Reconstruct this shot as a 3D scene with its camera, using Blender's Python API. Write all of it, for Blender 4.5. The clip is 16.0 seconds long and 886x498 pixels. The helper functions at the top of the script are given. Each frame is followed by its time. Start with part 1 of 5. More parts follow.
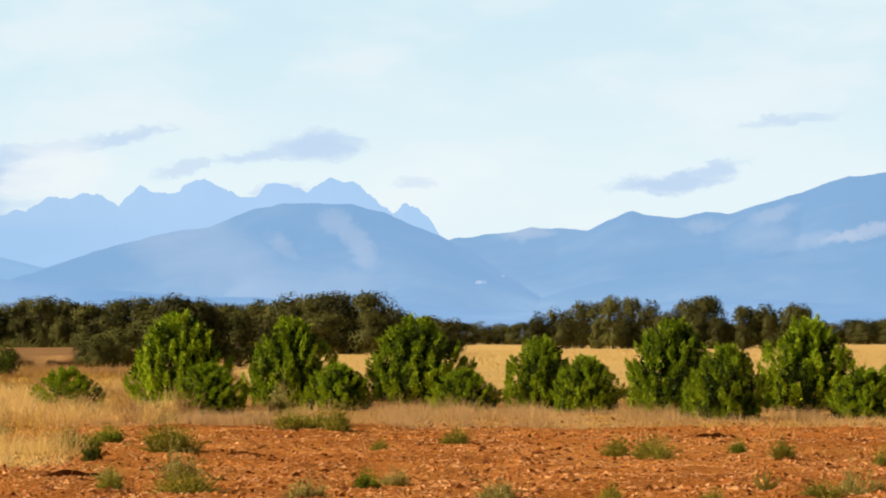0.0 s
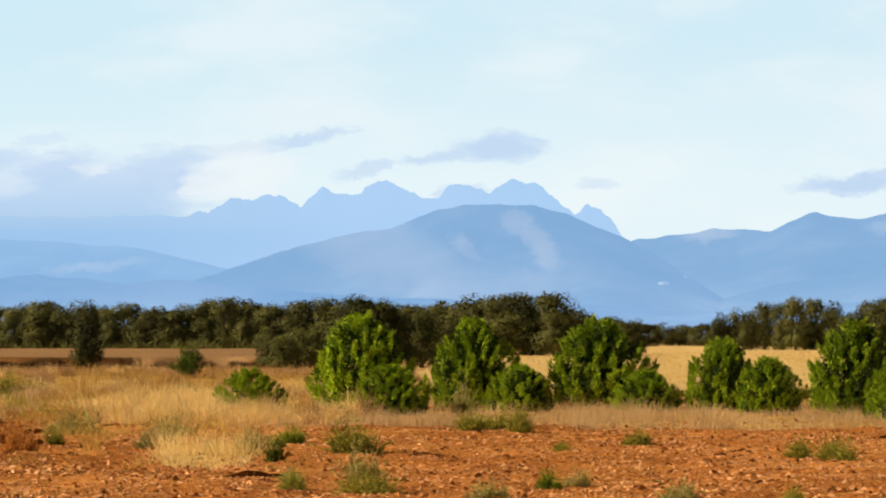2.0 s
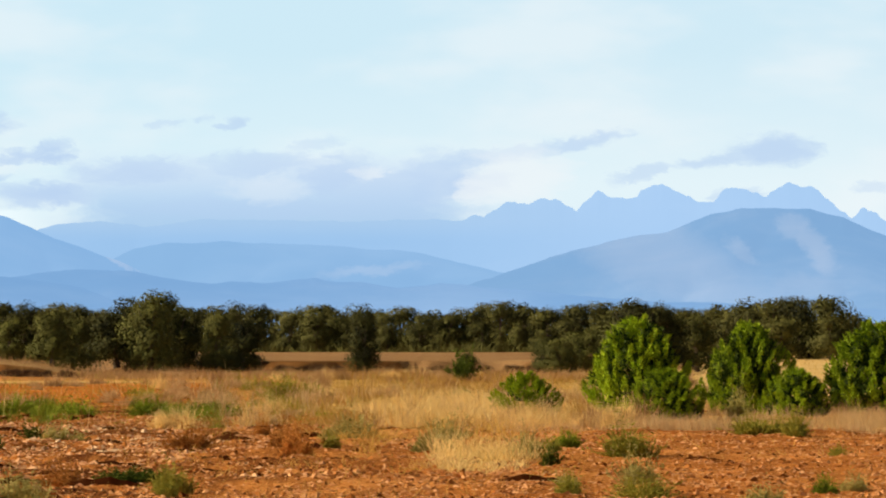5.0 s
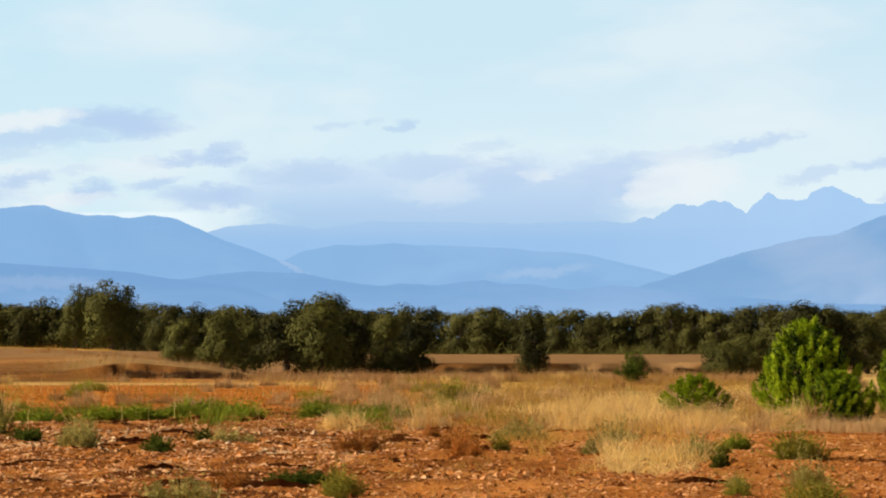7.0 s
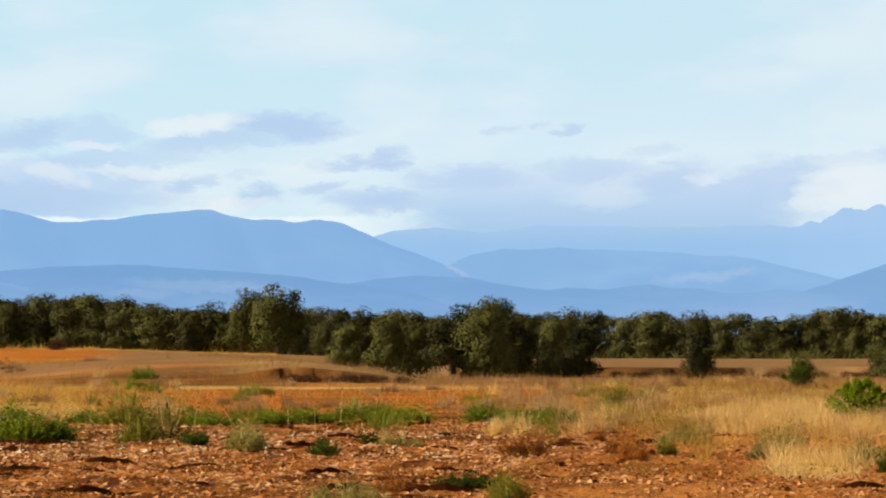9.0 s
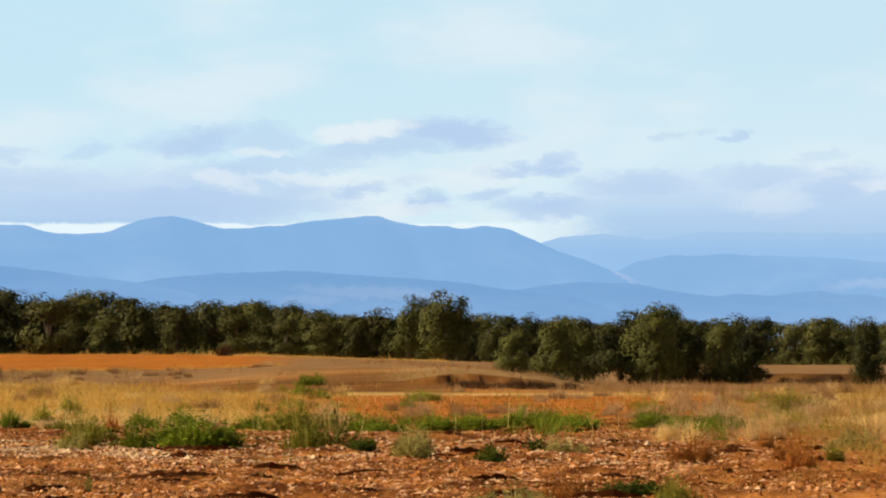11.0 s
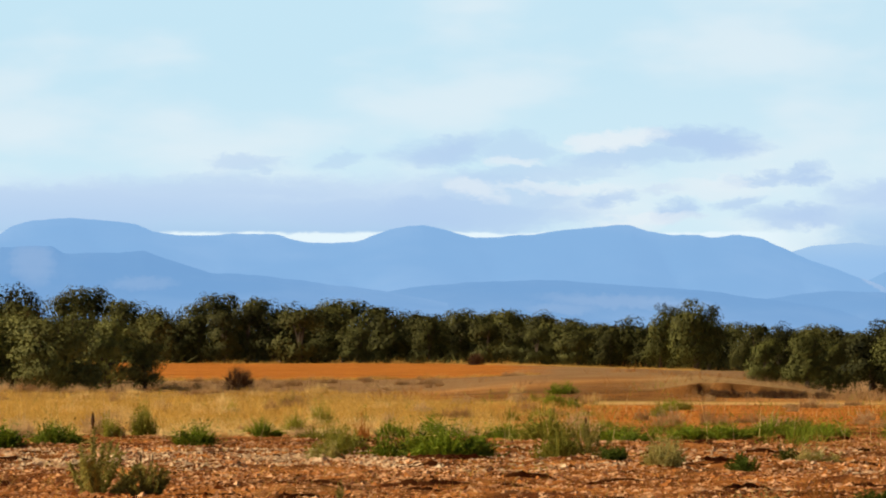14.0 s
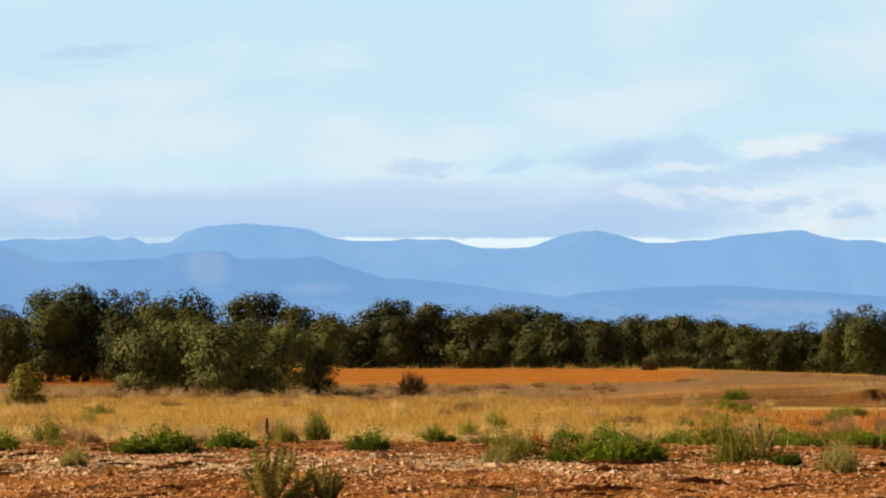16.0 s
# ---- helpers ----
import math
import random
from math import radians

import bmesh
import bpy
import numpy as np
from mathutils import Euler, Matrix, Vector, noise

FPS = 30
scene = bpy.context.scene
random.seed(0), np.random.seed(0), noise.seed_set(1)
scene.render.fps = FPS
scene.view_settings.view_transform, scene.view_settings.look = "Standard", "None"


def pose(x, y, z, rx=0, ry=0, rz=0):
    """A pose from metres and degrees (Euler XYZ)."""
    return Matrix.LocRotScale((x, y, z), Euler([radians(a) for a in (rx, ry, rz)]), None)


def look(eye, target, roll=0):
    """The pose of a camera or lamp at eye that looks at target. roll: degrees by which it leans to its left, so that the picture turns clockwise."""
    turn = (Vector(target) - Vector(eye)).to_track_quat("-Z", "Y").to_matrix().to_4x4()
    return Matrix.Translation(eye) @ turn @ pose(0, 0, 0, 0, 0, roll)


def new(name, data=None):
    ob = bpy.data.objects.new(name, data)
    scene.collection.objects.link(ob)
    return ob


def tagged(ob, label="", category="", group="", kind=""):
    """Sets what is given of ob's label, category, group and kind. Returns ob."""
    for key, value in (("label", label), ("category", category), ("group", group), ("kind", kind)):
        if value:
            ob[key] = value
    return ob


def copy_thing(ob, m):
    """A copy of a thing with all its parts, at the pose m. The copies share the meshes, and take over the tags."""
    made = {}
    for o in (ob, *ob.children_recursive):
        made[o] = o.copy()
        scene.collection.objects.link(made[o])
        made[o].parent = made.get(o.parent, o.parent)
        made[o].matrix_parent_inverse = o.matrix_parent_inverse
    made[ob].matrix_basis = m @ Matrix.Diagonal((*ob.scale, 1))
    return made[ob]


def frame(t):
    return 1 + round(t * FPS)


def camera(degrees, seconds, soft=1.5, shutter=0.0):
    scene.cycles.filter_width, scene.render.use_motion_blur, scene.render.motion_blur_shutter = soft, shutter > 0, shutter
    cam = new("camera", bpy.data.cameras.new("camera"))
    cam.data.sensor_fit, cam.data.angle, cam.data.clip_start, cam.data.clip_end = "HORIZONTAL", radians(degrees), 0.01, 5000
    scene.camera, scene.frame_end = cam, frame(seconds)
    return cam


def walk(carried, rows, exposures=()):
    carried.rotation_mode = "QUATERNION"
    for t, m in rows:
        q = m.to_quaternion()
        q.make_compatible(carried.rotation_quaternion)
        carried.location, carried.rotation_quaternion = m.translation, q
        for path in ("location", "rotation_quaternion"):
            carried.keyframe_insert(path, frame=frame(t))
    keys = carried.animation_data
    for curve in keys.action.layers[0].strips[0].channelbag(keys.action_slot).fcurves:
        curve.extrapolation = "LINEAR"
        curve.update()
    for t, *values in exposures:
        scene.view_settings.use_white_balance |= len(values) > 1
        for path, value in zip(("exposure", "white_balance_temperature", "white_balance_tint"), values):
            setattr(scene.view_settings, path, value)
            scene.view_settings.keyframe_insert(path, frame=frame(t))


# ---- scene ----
# ---------------------------------------------------------------- camera
EYE = 1.6
cam = camera(10.0, 16.0, soft=2.0)
# seconds, turn to the left, tilt up, roll (degrees)
ROWS = [
    (0, 0.002, 0.999, -0.070),
    (0.5, 0.507, 1.002, -0.066),
    (1, 1.025, 1.006, -0.062),
    (1.5, 1.540, 1.013, -0.058),
    (2, 2.063, 1.014, -0.054),
    (2.5, 2.589, 1.021, -0.050),
    (3, 3.112, 1.023, -0.046),
    (3.5, 3.635, 1.033, -0.042),
    (4, 4.154, 1.041, -0.038),
    (4.5, 4.673, 1.051, -0.033),
    (7, 7.098, 1.084, -0.013),
    (7.5, 7.566, 1.092, -0.009),
    (8, 8.034, 1.102, -0.005),
    (8.5, 8.507, 1.119, -0.001),
    (9, 8.977, 1.132, 0.003),
    (11.5, 11.342, 1.220, 0.023),
    (12, 11.812, 1.236, 0.027),
    (12.5, 12.289, 1.254, 0.032),
    (13, 12.762, 1.267, 0.036),
    (13.5, 13.238, 1.285, 0.040),
    (14, 13.710, 1.303, 0.044),
    (14.5, 14.192, 1.315, 0.048),
    (15, 14.675, 1.333, 0.052),
    (15.5, 15.171, 1.346, 0.056),
    (16, 15.673, 1.362, 0.060),
]
walk(cam, [(t, pose(0, 0, EYE, 90 + tilt, 0, yaw) @ pose(0, 0, 0, 0, 0, roll)) for t, yaw, tilt, roll in ROWS],
     exposures=[(0.0, 0.37, 6680, 10), (4.0, 0.36, 6620, 10), (8.0, 0.30, 6530, 10), (16.0, 0.28, 6440, 10)])
scene.view_settings.exposure = 0.35

# ---------------------------------------------------------------- small helpers
RNG = np.random.default_rng(7)


def smooth(a, b, x):
    t = np.clip((np.asarray(x, float) - a) / (b - a), 0, 1)
    return t * t * (3 - 2 * t)


def hash2(i, j, seed):
    n = (i.astype(np.int64) * 374761393 + j.astype(np.int64) * 668265263 + seed * 974711) & 0x7FFFFFFF
    n = ((n ^ (n >> 13)) * 1274126177) & 0x7FFFFFFF
    return ((n ^ (n >> 16)) & 0xFFFF) / 65535.0


def vnoise(x, y, seed=0):
    """Smooth value noise in -1..1."""
    x, y = np.asarray(x, float), np.asarray(y, float)
    i, j = np.floor(x), np.floor(y)
    u, v = x - i, y - j
    u, v = u * u * (3 - 2 * u), v * v * (3 - 2 * v)
    a, b = hash2(i, j, seed), hash2(i + 1, j, seed)
    c, d = hash2(i, j + 1, seed), hash2(i + 1, j + 1, seed)
    return 2 * ((a * (1 - u) + b * u) * (1 - v) + (c * (1 - u) + d * u) * v) - 1


def fnoise(x, y, seed=0, octaves=4):
    s, amp, f = 0, 1.0, 1.0
    for k in range(octaves):
        s = s + amp * vnoise(x * f, y * f, seed + k)
        amp, f = amp * 0.5, f * 2.03
    return s / 1.8


def profile(points, az):
    pts = sorted(points)
    return np.interp(az, [p[0] for p in pts], [p[1] for p in pts])


def mesh_from(name, verts, faces, mat=None, flat=True):
    """A mesh from an (n, 3) and an (m, k) array."""
    verts, faces = np.asarray(verts, np.float32), np.asarray(faces, np.int32)
    me = bpy.data.meshes.new(name)
    k = faces.shape[1]
    me.vertices.add(len(verts))
    me.vertices.foreach_set("co", verts.ravel())
    me.loops.add(faces.size)
    me.loops.foreach_set("vertex_index", faces.ravel())
    me.polygons.add(len(faces))
    me.polygons.foreach_set("loop_start", np.arange(len(faces), dtype=np.int32) * k)
    me.polygons.foreach_set("use_smooth", np.full(len(faces), not flat))
    me.update(calc_edges=True)
    me.validate()
    if mat:
        me.materials.append(mat)
    return me


def part(name, me, parent, label=""):
    ob = new(name, me)
    ob.parent = parent
    return tagged(ob, label) if label else ob


def unit(v):
    return v / np.maximum(np.linalg.norm(v, axis=-1, keepdims=True), 1e-9)


def random_dirs(n, rng):
    return unit(rng.normal(size=(n, 3)))


# ---------------------------------------------------------------- the lie of the land
def height(az, d):
    """Height of the ground at an azimuth (degrees to the left of the first view) and a distance."""
    az, d = np.broadcast_arrays(np.asarray(az, float), np.asarray(d, float))
    edge = 275 + 4 * vnoise(az * 1.3, 0 * az, 3) + 1.2 * vnoise(az * 6, 0 * az, 4)
    bank = 0.65 * smooth(2.2, 3.2, az) * (1 - smooth(8.4, 9.2, az)) * (0.8 * smooth(edge, edge + 0.6, d) + 0.2 * smooth(edge - 5, edge + 6, d))
    # a low mound: a broken lip where it ends, a long slope further on
    start = 229 + 1.8 * vnoise(az * 2.1, 0 * az, 5) + 0.9 * vnoise(az * 7, 0 * az, 6)
    lip = np.interp(az, [9.15, 9.35, 9.79, 10.17, 10.5, 10.8, 11.3, 11.8, 13.0, 14.0, 17.0], [0, 0.16, 0.62, 0.82, 0.98, 1.10, 1.15, 1.12, 0.92, 0.76, 0.68])
    long = smooth(10.5, 11.5, az)
    steep = 0.12 * smooth(start - 12, start + 1, d) + 0.62 * smooth(start, start + 0.7, d) + 0.26 * smooth(start, start + 13, d)
    west = smooth(12.4, 14.4, az)
    slope = (1 - west) * smooth(207, 268, d) + west * (0.28 * smooth(200, 258, d) + 0.72 * smooth(258, 290, d))
    rise = lip * ((1 - long) * steep + long * slope)
    rise = rise * (1 - 0.9 * (1 - long) * smooth(243, 320, d))
    brow = np.interp(az, [9.9, 10.25, 11.0, 11.8, 13.0, 15.0], [0, 1.0, 1.12, 1.30, 1.60, 1.66])
    hill = rise + np.maximum(brow - rise, 0) * smooth(300 - 30 * long, 440, d)
    hill = hill * (1 - smooth(60, 90, az))
    z = np.maximum(bank, hill)
    near = (1 - smooth(100, 170, d)) * smooth(30, 46, d)
    x, y = -d * np.sin(np.radians(az)), d * np.cos(np.radians(az))
    rut = 0.5 + 0.5 * smooth(4, 9, az)
    z = z + near * rut * 0.07 * vnoise(x * 0.45, y * 0.9 + 0.3 * x, 13)
    z = z + near * (0.035 * vnoise(x * 0.6, y * 0.35, 8) + 0.03 * vnoise(x * 2.2, y * 1.1, 9) + 0.02 * vnoise(x * 5, y * 3, 10))
    return z + 0.05 * vnoise(x * 0.05, y * 0.05, 11) * smooth(5, 40, d)


def at(az, d, up=0.0):
    a = radians(az)
    return Vector((-d * math.sin(a), d * math.cos(a), float(height(az, d)) + up))


# ---------------------------------------------------------------- world and sun
SUN_AZ, SUN_UP = 99.0, 31.0
world = bpy.data.worlds.new("sky")
scene.world = world
world.use_nodes = True
NT = world.node_tree
NT.nodes.clear()


def node(tree, kind, **values):
    n = tree.nodes.new(kind)
    for key, value in values.items():
        n.inputs[key].default_value = value
    return n


def math_node(tree, op, a, b=None):
    n = tree.nodes.new("ShaderNodeMath")
    n.operation = op
    for k, v in enumerate((a, b)):
        if v is None:
            continue
        if isinstance(v, (int, float)):
            n.inputs[k].default_value = v
        else:
            tree.links.new(v, n.inputs[k])
    return n.outputs[0]


def mix_colour(tree, fac, a, b):
    n = tree.nodes.new("ShaderNodeMix")
    n.data_type = "RGBA"
    for sock, v in ((n.inputs[0], fac), (n.inputs[6], a), (n.inputs[7], b)):
        if isinstance(v, (int, float)):
            sock.default_value = v
        elif isinstance(v, tuple):
            sock.default_value = (*v, 1.0)[:4]
        else:
            tree.links.new(v, sock)
    return n.outputs[2]


def ramp(tree, value, stops):
    n = tree.nodes.new("ShaderNodeValToRGB")
    e = n.color_ramp.elements
    while len(e) < len(stops):
        e.new(0.5)
    for el, (p, c) in zip(e, stops):
        el.position, el.color = p, (*c, 1.0)
    tree.links.new(value, n.inputs[0])
    return n.outputs[0]


sky = NT.nodes.new("ShaderNodeTexSky")
sky.sky_type, sky.sun_disc = "NISHITA", False
sky.sun_elevation, sky.sun_rotation = radians(SUN_UP), radians(360 - SUN_AZ)
sky.altitude, sky.air_density, sky.dust_density = 900, 1.0, 0.6
coord = NT.nodes.new("ShaderNodeTexCoord")
sep = NT.nodes.new("ShaderNodeSeparateXYZ")
NT.links.new(coord.outputs["Generated"], sep.inputs[0])
west = math_node(NT, "MULTIPLY", sep.outputs[0], -1.0)
AZ = math_node(NT, "MULTIPLY", math_node(NT, "ARCTAN2", west, sep.outputs[1]), 57.2958)
UP = math_node(NT, "MULTIPLY", math_node(NT, "ARCSINE", sep.outputs[2]), 57.2958)
plane = NT.nodes.new("ShaderNodeCombineXYZ")
NT.links.new(AZ, plane.inputs[0])
NT.links.new(UP, plane.inputs[1])
# hazy air low over the horizon, clear sky above
haze = ramp(NT, math_node(NT, "DIVIDE", UP, 6.0), [(0.0, (0.595, 0.703, 0.757)), (0.30, (0.60, 0.710, 0.76)), (0.55, (0.494, 0.651, 0.737)), (1.0, (0.471, 0.635, 0.737))])
scaled = NT.nodes.new("ShaderNodeVectorMath")
scaled.operation = "SCALE"
NT.links.new(sky.outputs[0], scaled.inputs[0])
scaled.inputs["Scale"].default_value = 0.0075
clear = NT.nodes.new("ShaderNodeMapRange")
clear.inputs[1].default_value, clear.inputs[2].default_value = 4.2, 7.0
NT.links.new(UP, clear.inputs[0])
colour = mix_colour(NT, clear.outputs[0], haze, scaled.outputs[0])

# the upper air turns from pale to cyan towards the west
fresh = NT.nodes.new("ShaderNodeMapRange")
fresh.inputs[1].default_value, fresh.inputs[2].default_value, fresh.inputs[3].default_value, fresh.inputs[4].default_value = 3.0, 14.0, 0.0, 0.55
NT.links.new(AZ, fresh.inputs[0])
colour = mix_colour(NT, math_node(NT, "MULTIPLY", fresh.outputs[0], math_node(NT, "SUBTRACT", 1.0, clear.outputs[0])), colour, (0.445, 0.655, 0.755))
# clouds: azimuth, elevation, half width, half height (degrees), slant (degrees), thickness
CLOUDS_EAST = [
    (3.634, 2.269, 0.54, 0.083, 8, 0.6), (4.493, 2.123, 0.77, 0.096, 6, 0.5), (1.432, 2.171, 0.5, 0.173, 2, 0.75),
    (2.008, 2.069, 0.48, 0.083, 3, 0.6), (2.901, 1.917, 0.42, 0.077, 16, 0.5), (1.848, 1.647, 0.29, 0.109, 0, 0.5),
    (4.779, 1.83, 0.38, 0.128, 0, 0.45), (0.314, 1.735, 0.24, 0.058, 0, 0.35), (-2.593, 1.744, 0.7, 0.109, 5, 0.8),
    (-3.091, 1.871, 0.35, 0.096, 12, 0.7), (-3.837, 2.433, 0.54, 0.07, 3, 0.5),
]
CLOUDS_VALLEY = [
    (8.719, 1.942, 0.74, 0.153, 3, 0.5), (7.541, 2.031, 0.38, 0.141, 0, 0.4), (6.36, 1.902, 0.38, 0.256, 20, 0.55),
    (5.274, 1.825, 0.51, 0.352, 10, 0.5), (9.609, 2.134, 0.29, 0.102, 0, 0.5), (6.871, 1.493, 2.11, 0.141, 0, 0.35),
    (5.785, 1.665, 0.7, 0.256, 0, 0.35), (9.419, 1.668, 0.45, 0.141, 0, 0.5), (8.619, 1.97, 0.48, 0.141, 4, 0.55),
    (7.213, 2.046, 0.64, 0.128, 0, 0.5), (7.564, 2.494, 0.18, 0.077, 22, 0.6), (8.351, 2.462, 0.18, 0.058, 5, 0.35),
    (7.948, 2.532, 0.15, 0.051, 5, 0.35), (6.638, 2.264, 0.32, 0.07, 10, 0.3),
]
CLOUDS_BROKEN = [
    (10.716, 2.513, 0.67, 0.185, -4, 0.85), (11.622, 2.34, 0.96, 0.128, 6, 0.6), (13.564, 2.417, 0.51, 0.173, 8, 0.5),
    (12.865, 2.43, 0.42, 0.192, 0, 0.45), (12.706, 2.148, 1.09, 0.102, 2, 0.5), (10.089, 2.085, 0.42, 0.064, 5, 0.65),
    (9.61, 2.212, 0.26, 0.077, 14, 0.6), (9.578, 2.072, 0.26, 0.058, 0, 0.65), (11.845, 1.867, 0.26, 0.09, 8, 0.7),
    (11.08, 1.733, 0.29, 0.134, 8, 0.75), (11.239, 1.969, 0.29, 0.058, 5, 0.4), (10.345, 1.829, 0.29, 0.096, 10, 0.65),
    (9.802, 1.663, 0.54, 0.153, 0, 0.75),
]
CLOUDS_DECK = [
    (13.405, 1.701, 1.47, 0.217, 0, 0.75), (12.642, 1.854, 0.45, 0.141, 14, 0.6), (15.854, 2.256, 0.42, 0.083, 0, 0.5),
    (14.865, 2.314, 0.35, 0.077, 10, 0.4), (13.779, 2.392, 0.54, 0.179, 4, 0.5), (13.044, 1.881, 1.09, 0.217, -4, 0.5),
    (16.236, 1.974, 1.92, 0.166, 1, 0.45), (14.194, 1.72, 2.11, 0.192, 0, 0.5), (15.987, 2.263, 0.4, 0.083, 0, 0.5),
    (19.627, 3.563, 0.64, 0.07, 2, 0.45), (18.127, 1.801, 2.69, 0.23, 0, 0.5), (16.594, 2.071, 0.77, 0.09, 6, 0.3),
    (12.468, 1.881, 0.32, 0.141, 18, 0.4),
]
# sunlit tops and clear gaps
CLOUDS_BRIGHT = [
    (11.75, 2.532, 0.61, 0.128, 7, 0.8), (12.897, 2.276, 0.26, 0.058, 0, 0.6), (10.601, 2.033, 0.38, 0.077, 0, 0.5),
    (11.431, 1.618, 0.58, 0.09, 6, 0.7), (12.451, 2.001, 0.77, 0.058, 0, 0.5), (10.743, 1.978, 0.77, 0.09, 0, 0.4),
    (13.363, 1.964, 0.38, 0.102, -14, 0.55), (4.314, 1.888, 0.58, 0.352, 0, 0.7), (6.104, 1.953, 0.15, 0.064, 0, 0.4),
    (5.968, 1.919, 0.17, 0.09, 0, 0.5), (4.599, 1.778, 0.38, 0.217, 0, 0.7), (7.19, 1.749, 0.45, 0.153, 0, 0.3),
    (19.975, 1.799, 0.38, 0.141, 0, 0.3),
]


def vector_node(tree, op, a, b):
    n = tree.nodes.new("ShaderNodeVectorMath")
    n.operation = op
    for k, v in enumerate((a, b)):
        if isinstance(v, tuple):
            n.inputs[k].default_value = v
        else:
            tree.links.new(v, n.inputs[k])
    return n.outputs["Value"] if op == "DOT_PRODUCT" else n.outputs[0]


def step_node(tree, value, lo, hi, to_lo=0.0, to_hi=1.0):
    """Eases from one value to another between two limits."""
    n = tree.nodes.new("ShaderNodeMapRange")
    n.interpolation_type = "SMOOTHSTEP"
    for k, v in enumerate((lo, hi, to_lo, to_hi)):
        n.inputs[k + 1].default_value = v
    tree.links.new(value, n.inputs[0])
    return n.outputs[0]


def blot(tree, where, az, up, w, h, slant, thick, lo=1.3, hi=0.2):
    """A soft slanting oval on the sky or on a slope."""
    off = vector_node(tree, "SUBTRACT", where, (az, up, 0.0))
    c, s = math.cos(radians(slant)), math.sin(radians(slant))
    u = vector_node(tree, "DOT_PRODUCT", off, (-c / w, s / w, 0.0))
    v = vector_node(tree, "DOT_PRODUCT", off, (s / h, c / h, 0.0))
    r = math_node(tree, "ADD", math_node(tree, "MULTIPLY", u, u), math_node(tree, "MULTIPLY", v, v))
    return step_node(tree, r, lo * lo, hi * hi, 0.0, thick)


def blots(tree, where, rows):
    total = None
    for row in rows:
        one = blot(tree, where, *row)
        total = one if total is None else math_node(tree, "MAXIMUM", total, one)
    return total


def frayed(tree, where, size, stretch_up, amount, scale):
    """Shifts places by noise, so that outlines fray."""
    n = node(tree, "ShaderNodeTexNoise", Scale=size, Detail=5.0, Roughness=0.6)
    tree.links.new(vector_node(tree, "MULTIPLY", where, (1.0, stretch_up, 1.0)), n.inputs["Vector"])
    shift = vector_node(tree, "SUBTRACT", n.outputs["Color"], (0.5, 0.5, 0.5))
    return vector_node(tree, "ADD", where, vector_node(tree, "MULTIPLY", shift, (amount, amount * scale, 0.0)))


ragged = frayed(NT, frayed(NT, plane.outputs[0], 1.7, 2.4, 0.85, 0.34), 6.5, 1.8, 0.34, 0.5)
split = NT.nodes.new("ShaderNodeSeparateXYZ")
NT.links.new(ragged, split.inputs[0])
RAZ, RUP = split.outputs[0], split.outputs[1]
low = math_node(NT, "SUBTRACT", 1.0, clear.outputs[0])
# a thin bright veil of high cloud
veil = node(NT, "ShaderNodeTexNoise", Scale=0.35, Detail=4.0)
NT.links.new(vector_node(NT, "MULTIPLY", plane.outputs[0], (1.0, 2.6, 1.0)), veil.inputs["Vector"])
colour = mix_colour(NT, math_node(NT, "MULTIPLY", step_node(NT, veil.outputs["Fac"], 0.42, 0.66, 0.0, 0.5), low), colour, (0.69, 0.735, 0.76))
# a bank of pale cloud over the far valley, and a long deck over the left range
bank = math_node(NT, "MULTIPLY", step_node(NT, RAZ, 4.25, 5.6), step_node(NT, RAZ, 9.7, 8.7))
deck = math_node(NT, "MULTIPLY", step_node(NT, RAZ, 12.3, 14.2), step_node(NT, AZ, 40.0, 30.0))
edge = step_node(NT, RUP, 2.24, 1.92)
sheet = math_node(NT, "MULTIPLY", math_node(NT, "MAXIMUM", bank, deck), edge)
tone = ramp(NT, step_node(NT, UP, 1.30, 2.15), [(0.0, (0.30, 0.465, 0.67)), (0.35, (0.375, 0.525, 0.705)), (0.7, (0.45, 0.575, 0.725)), (1.0, (0.52, 0.63, 0.745))])
colour = mix_colour(NT, math_node(NT, "MULTIPLY", sheet, 0.88), colour, tone)
shade = (0.37, 0.50, 0.70)
for rows in (CLOUDS_EAST, CLOUDS_VALLEY, CLOUDS_BROKEN, CLOUDS_DECK):
    colour = mix_colour(NT, blots(NT, ragged, rows), colour, shade)
colour = mix_colour(NT, blots(NT, ragged, CLOUDS_BRIGHT), colour, (0.67, 0.72, 0.755))
# clear light under the deck, along the crest of the left range
gap = math_node(NT, "MULTIPLY", step_node(NT, math_node(NT, "ADD", UP, math_node(NT, "MULTIPLY", math_node(NT, "SUBTRACT", RUP, UP), 0.35)), 1.508, 1.468), math_node(NT, "MULTIPLY", step_node(NT, AZ, 9.6, 10.2), step_node(NT, AZ, 19.5, 16.8, 0.25, 1.0)))
colour = mix_colour(NT, gap, colour, (0.66, 0.76, 0.80))
back = NT.nodes.new("ShaderNodeBackground")
NT.links.new(colour, back.inputs[0])
back.inputs[1].default_value = 1.0
out = NT.nodes.new("ShaderNodeOutputWorld")
NT.links.new(back.outputs[0], out.inputs[0])

lamp = bpy.data.lights.new("sun", "SUN")
lamp.energy, lamp.angle, lamp.color = 5.05, radians(0.6), (1.0, 0.825, 0.55)
sun = new("sun", lamp)
sun.matrix_world = look((-60 * math.sin(radians(SUN_AZ)), 60 * math.cos(radians(SUN_AZ)), 60 * math.tan(radians(SUN_UP))), (0, 0, 0))

# ---------------------------------------------------------------- materials


